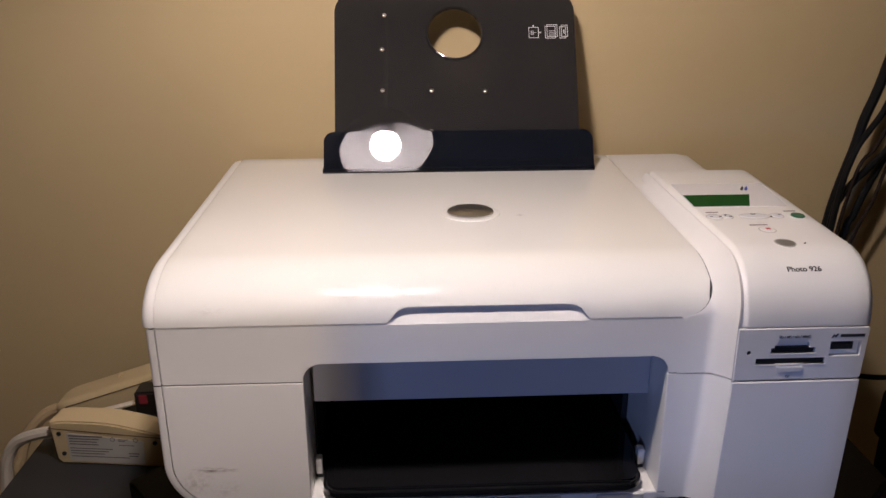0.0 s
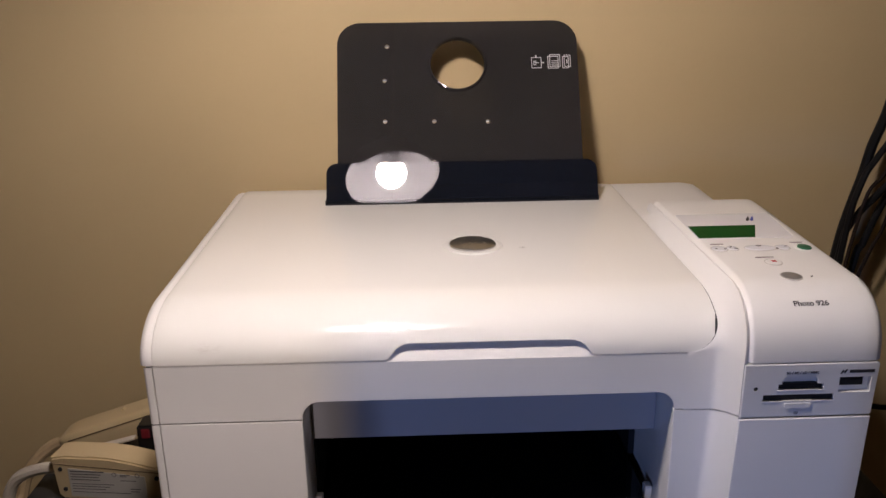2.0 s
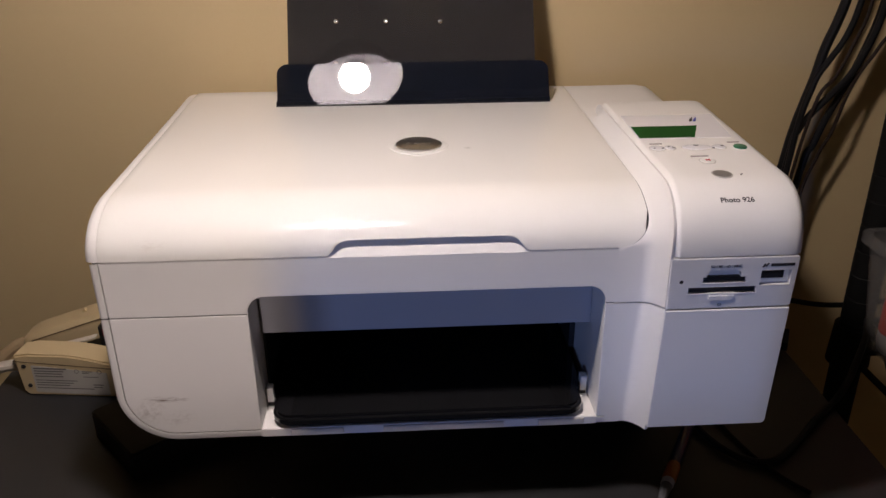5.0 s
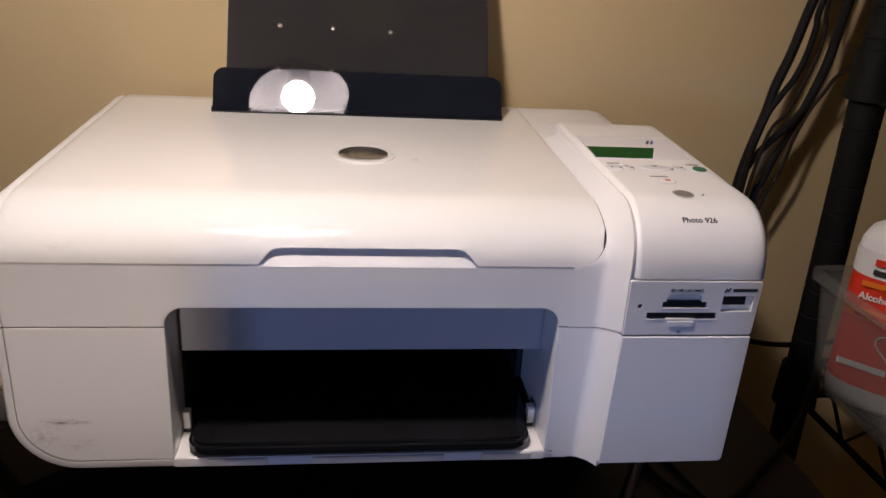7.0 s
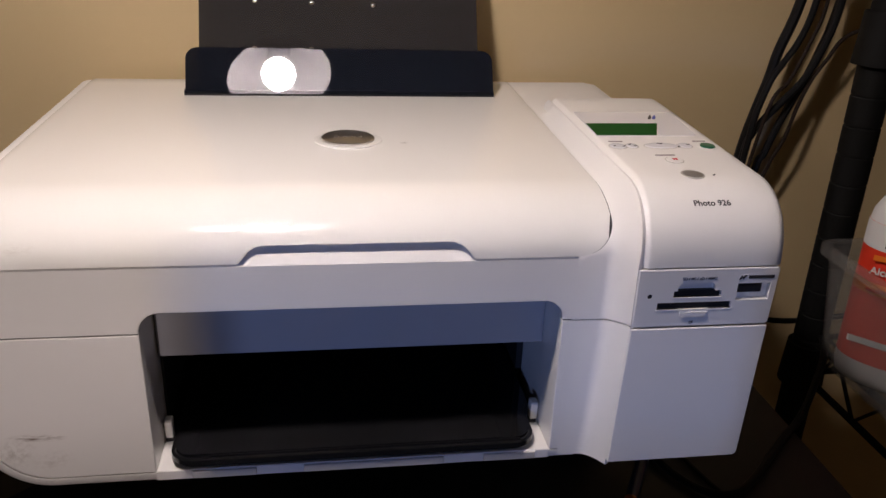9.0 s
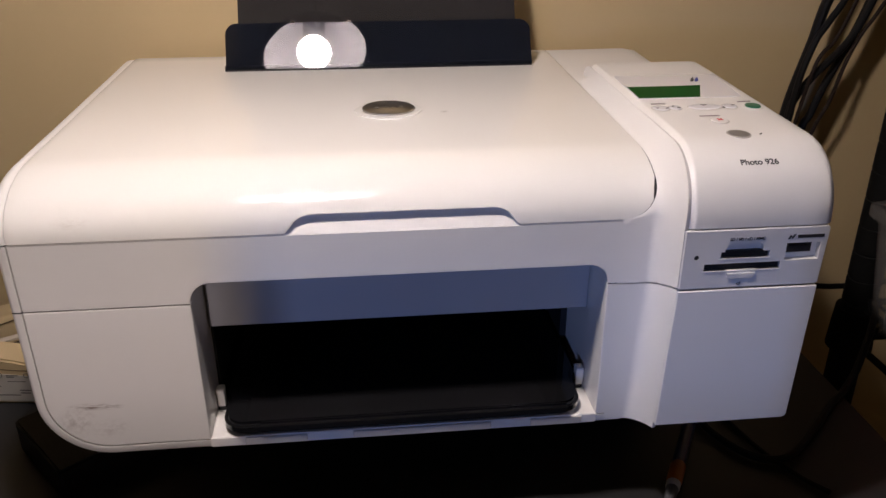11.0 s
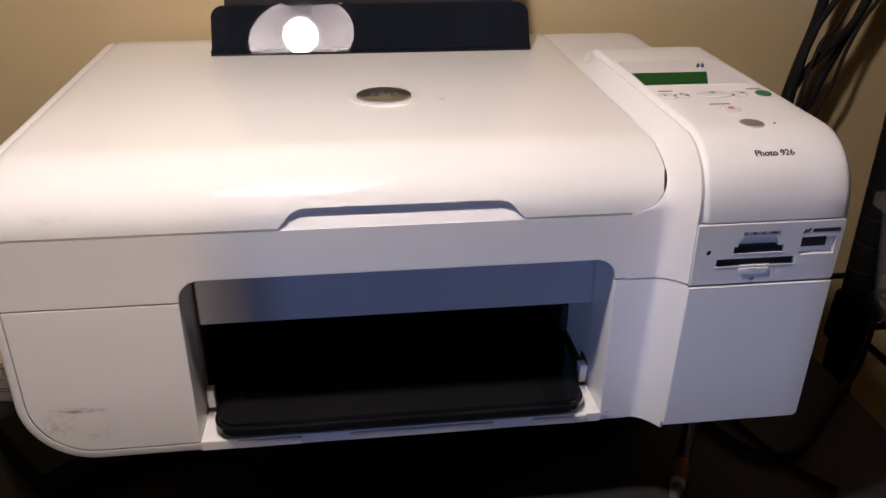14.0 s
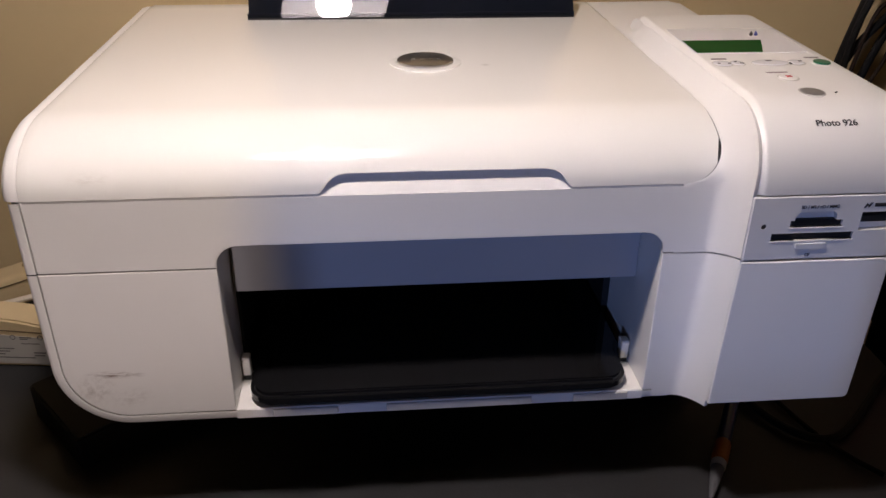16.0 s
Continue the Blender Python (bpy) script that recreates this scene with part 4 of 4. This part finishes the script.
part("cord", tube([(0.285, 0.222, 0.013), (0.262, 0.238, 0.010), (0.24, 0.25, 0.004), (0.21, 0.26, 0.004)], 0.0026), CABLE, charger)


def wire_rack():
    o = thing("wire_rack", (0.6, 0.1, -0.73), "black wire shelving rack with round posts", "rack")
    x0, y0 = 0.4305, 0.214
    for x, y in ((x0, y0), (1.25, y0), (x0, -0.24), (1.25, -0.24)):
        if y < 0:
            prof = [(0.0, -0.73), (0.013, -0.73), (0.013, -0.03), (0.0, -0.03)]
        else:
            prof = [(0.0, -0.73), (0.0148, -0.73)]
            for k in range(50):
                z = -0.72 + 0.0254 * k
                prof += [(0.0148, z), (0.0141, z + 0.0008), (0.0141, z + 0.0016), (0.0148, z + 0.0024)]
            prof += [(0.0148, 0.62), (0.0, 0.62)]
        part("post", lathe(prof, (x, y, 0), 20), STEEL, o)
    for z in (-0.030, 0.272):
        for x, y in ((x0, y0), (1.25, y0)) + (((x0, -0.24), (1.25, -0.24)) if z < 0 else ()):
            part("collar", lathe([(0.0150, z), (0.0205, z), (0.0185, z + 0.042), (0.0150, z + 0.042)], (x, y, 0), 20), STEEL, o)
    for top in (0.016, 0.310):
        front = -0.24 if top < 0.1 else 0.14
        for z in (top, top - 0.038):
            part("rail", tube([(x0, y0, z), (x0, front, z)], 0.0032, n=2), STEEL, o)
            part("rail", tube([(x0, y0, z), (1.25, y0, z)], 0.0032, n=2), STEEL, o)
            part("rail", tube([(x0, front, z), (1.25, front, z)], 0.0032, n=2), STEEL, o)
        bm = bmesh.new()
        n = max(2, round((y0 - front) / 0.035))
        pts = [(x0, y0 - 0.014 - (y0 - front - 0.02) * k / n, top if k % 2 else top - 0.038) for k in range(n + 1)]
        tube(pts, 0.0021, bm=bm, smooth=False)
        part("truss_wire", bm, STEEL, o)
        bm = bmesh.new()
        pts = [(x0 + 0.02 + 0.035 * k, y0, top if k % 2 else top - 0.038) for k in range(23)]
        tube(pts, 0.0021, bm=bm, smooth=False)
        part("truss_wire", bm, STEEL, o)
        if top < 0.1:
            for k in range(32):
                x = x0 + 0.012 + 0.0254 * k
                part("shelf_wire", tube([(x, y0, top + 0.003), (x, front, top + 0.003)], 0.0018, seg=6, n=2), STEEL, o)


def storage_bin():
    o = thing("storage_bin", (0.5, 0.08, 0.021), "clear plastic storage bin standing on the wire shelf", "bin")
    x0, x1, y0, y1, z0, z1 = 0.392, 0.62, -0.09, 0.184, 0.0212, 0.130
    def ring(d, z, r):
        return [(a, b, z) for a, b in rounded([(x0 + d, y0 + d, r), (x1 - d, y0 + d, r), (x1 - d, y1 - d, r), (x0 + d, y1 - d, r)], 6)]
    rows = [ring(0.018, z0, 0.012), ring(0.014, z0 + 0.003, 0.014), ring(0.004, z1 - 0.008, 0.016), ring(0.004, z1 - 0.008, 0.016)]
    rows += [ring(0.0052, z1 - 0.008, 0.016), ring(0.0152, z0 + 0.004, 0.014), ring(0.019, z0 + 0.0015, 0.012)]
    bm = grid(rows, closed=True)
    bm.verts.ensure_lookup_table()
    n = len(rows[0])
    bm.faces.new([bm.verts[i] for i in range(n)])
    bm.faces.new([bm.verts[len(bm.verts) - n + i] for i in range(n)])
    part("tub", bm, CLEAR, o)
    rim = [ring(0.0052, z1 - 0.008, 0.016), ring(-0.002, z1 - 0.008, 0.018), ring(-0.002, z1 - 0.001, 0.018), ring(-0.0005, z1, 0.017), ring(0.0045, z1, 0.016), ring(0.0052, z1 - 0.001, 0.016), ring(0.0052, z1 - 0.008, 0.016)]
    part("rim", grid(rim, closed=True), CLEAR, o, "thick clear rim")
    return o


def bottle():
    cx, cy, z0, turn = 0.445, 0.130, 0.0232, -48
    o = thing("alcohol_bottle", (cx, cy, z0), "white plastic bottle with a red and orange label in the bin", "bottle")
    def ring(a, b, h, n=36):
        return [(a * abs(math.cos(t)) ** 0.75 * (1 if math.cos(t) > 0 else -1), b * abs(math.sin(t)) ** 0.75 * (1 if math.sin(t) > 0 else -1), h) for t in (2 * math.pi * k / n for k in range(n))]
    prof = [(0.0, 0.0), (0.80, 0.0), (0.95, 0.003), (1.0, 0.010), (1.0, 0.138), (0.97, 0.147), (0.86, 0.156), (0.62, 0.162), (0.40, 0.164), (0.36, 0.166), (0.36, 0.170), (0.0, 0.170)]
    m = pose(cx, cy, z0, 0, 0, turn)
    part("body", moved(grid([ring(0.040 * k, 0.029 * k, h) for k, h in prof], closed=True), m), BOTTLE, o, sharp=50)
    part("cap", moved(lathe([(0.0, 0.170), (0.0145, 0.170), (0.0150, 0.172), (0.0150, 0.190), (0.0135, 0.192), (0.0, 0.192)]), m), WHITE, o)
    def wrap(h0, h1, a0, a1, lift, mat, nm, label="", parent=o):
        rows = []
        for h in (h0, h1):
            rows.append([((0.040 + lift) * abs(math.cos(t)) ** 0.75 * (1 if math.cos(t) > 0 else -1), (0.029 + lift) * abs(math.sin(t)) ** 0.75 * (1 if math.sin(t) > 0 else -1), h) for t in (radians(a0 + (a1 - a0) * k / 28) for k in range(29))])
        return part(nm, moved(grid(rows), m), mat, parent, label)
    lab = wrap(0.022, 0.140, 192, 348, 0.0003, RED, "label", "red label with white lettering")
    wrap(0.119, 0.140, 192, 348, 0.0006, WHITE_INK, "label_band", "white band", lab)
    wrap(0.082, 0.092, 192, 348, 0.0006, ORANGE, "label_band", "orange band", lab)
    def face(bm, x, h):
        return moved(moved(bm, pose(x, -0.0305, h, 90)), m)
    part("lettering", face(lettering("Alcohol", 0.0082, 0.0002, 0.0002), -0.0135, 0.1030), WHITE_INK, lab)
    part("print_bar", face(box(-0.026, 0.006, -0.0022, 0.0022, -0.0002, 0.0002), 0.0, 0.1140), ORANGE, lab)
    part("print_bar", face(box(-0.026, 0.026, -0.0015, 0.0015, -0.0002, 0.0002), 0.0, 0.0870), RED, lab)
    part("print_bar", face(box(-0.020, 0.016, -0.0028, 0.0028, -0.0002, 0.0002), 0.0, 0.1335), RED, lab)
    part("print_bar", face(box(-0.020, 0.008, -0.0022, 0.0022, -0.0002, 0.0002), 0.0, 0.1250), INK, lab)
    heart = [(0.013 * math.sin(t) ** 3, 0.0008 * (13 * math.cos(t) - 5 * math.cos(2 * t) - 2 * math.cos(3 * t) - math.cos(4 * t))) for t in (2 * math.pi * k / 40 for k in range(41))]
    part("heart_mark", face(tube([(a, b, 0.0003) for a, b in heart], 0.0007, seg=6, n=1), 0.008, 0.064), WHITE_INK, lab)
    part("print_bar", face(box(-0.026, 0.012, -0.0026, 0.0026, -0.0002, 0.0002), -0.004, 0.042), WHITE_INK, lab)


wire_rack()
storage_bin()
bottle()
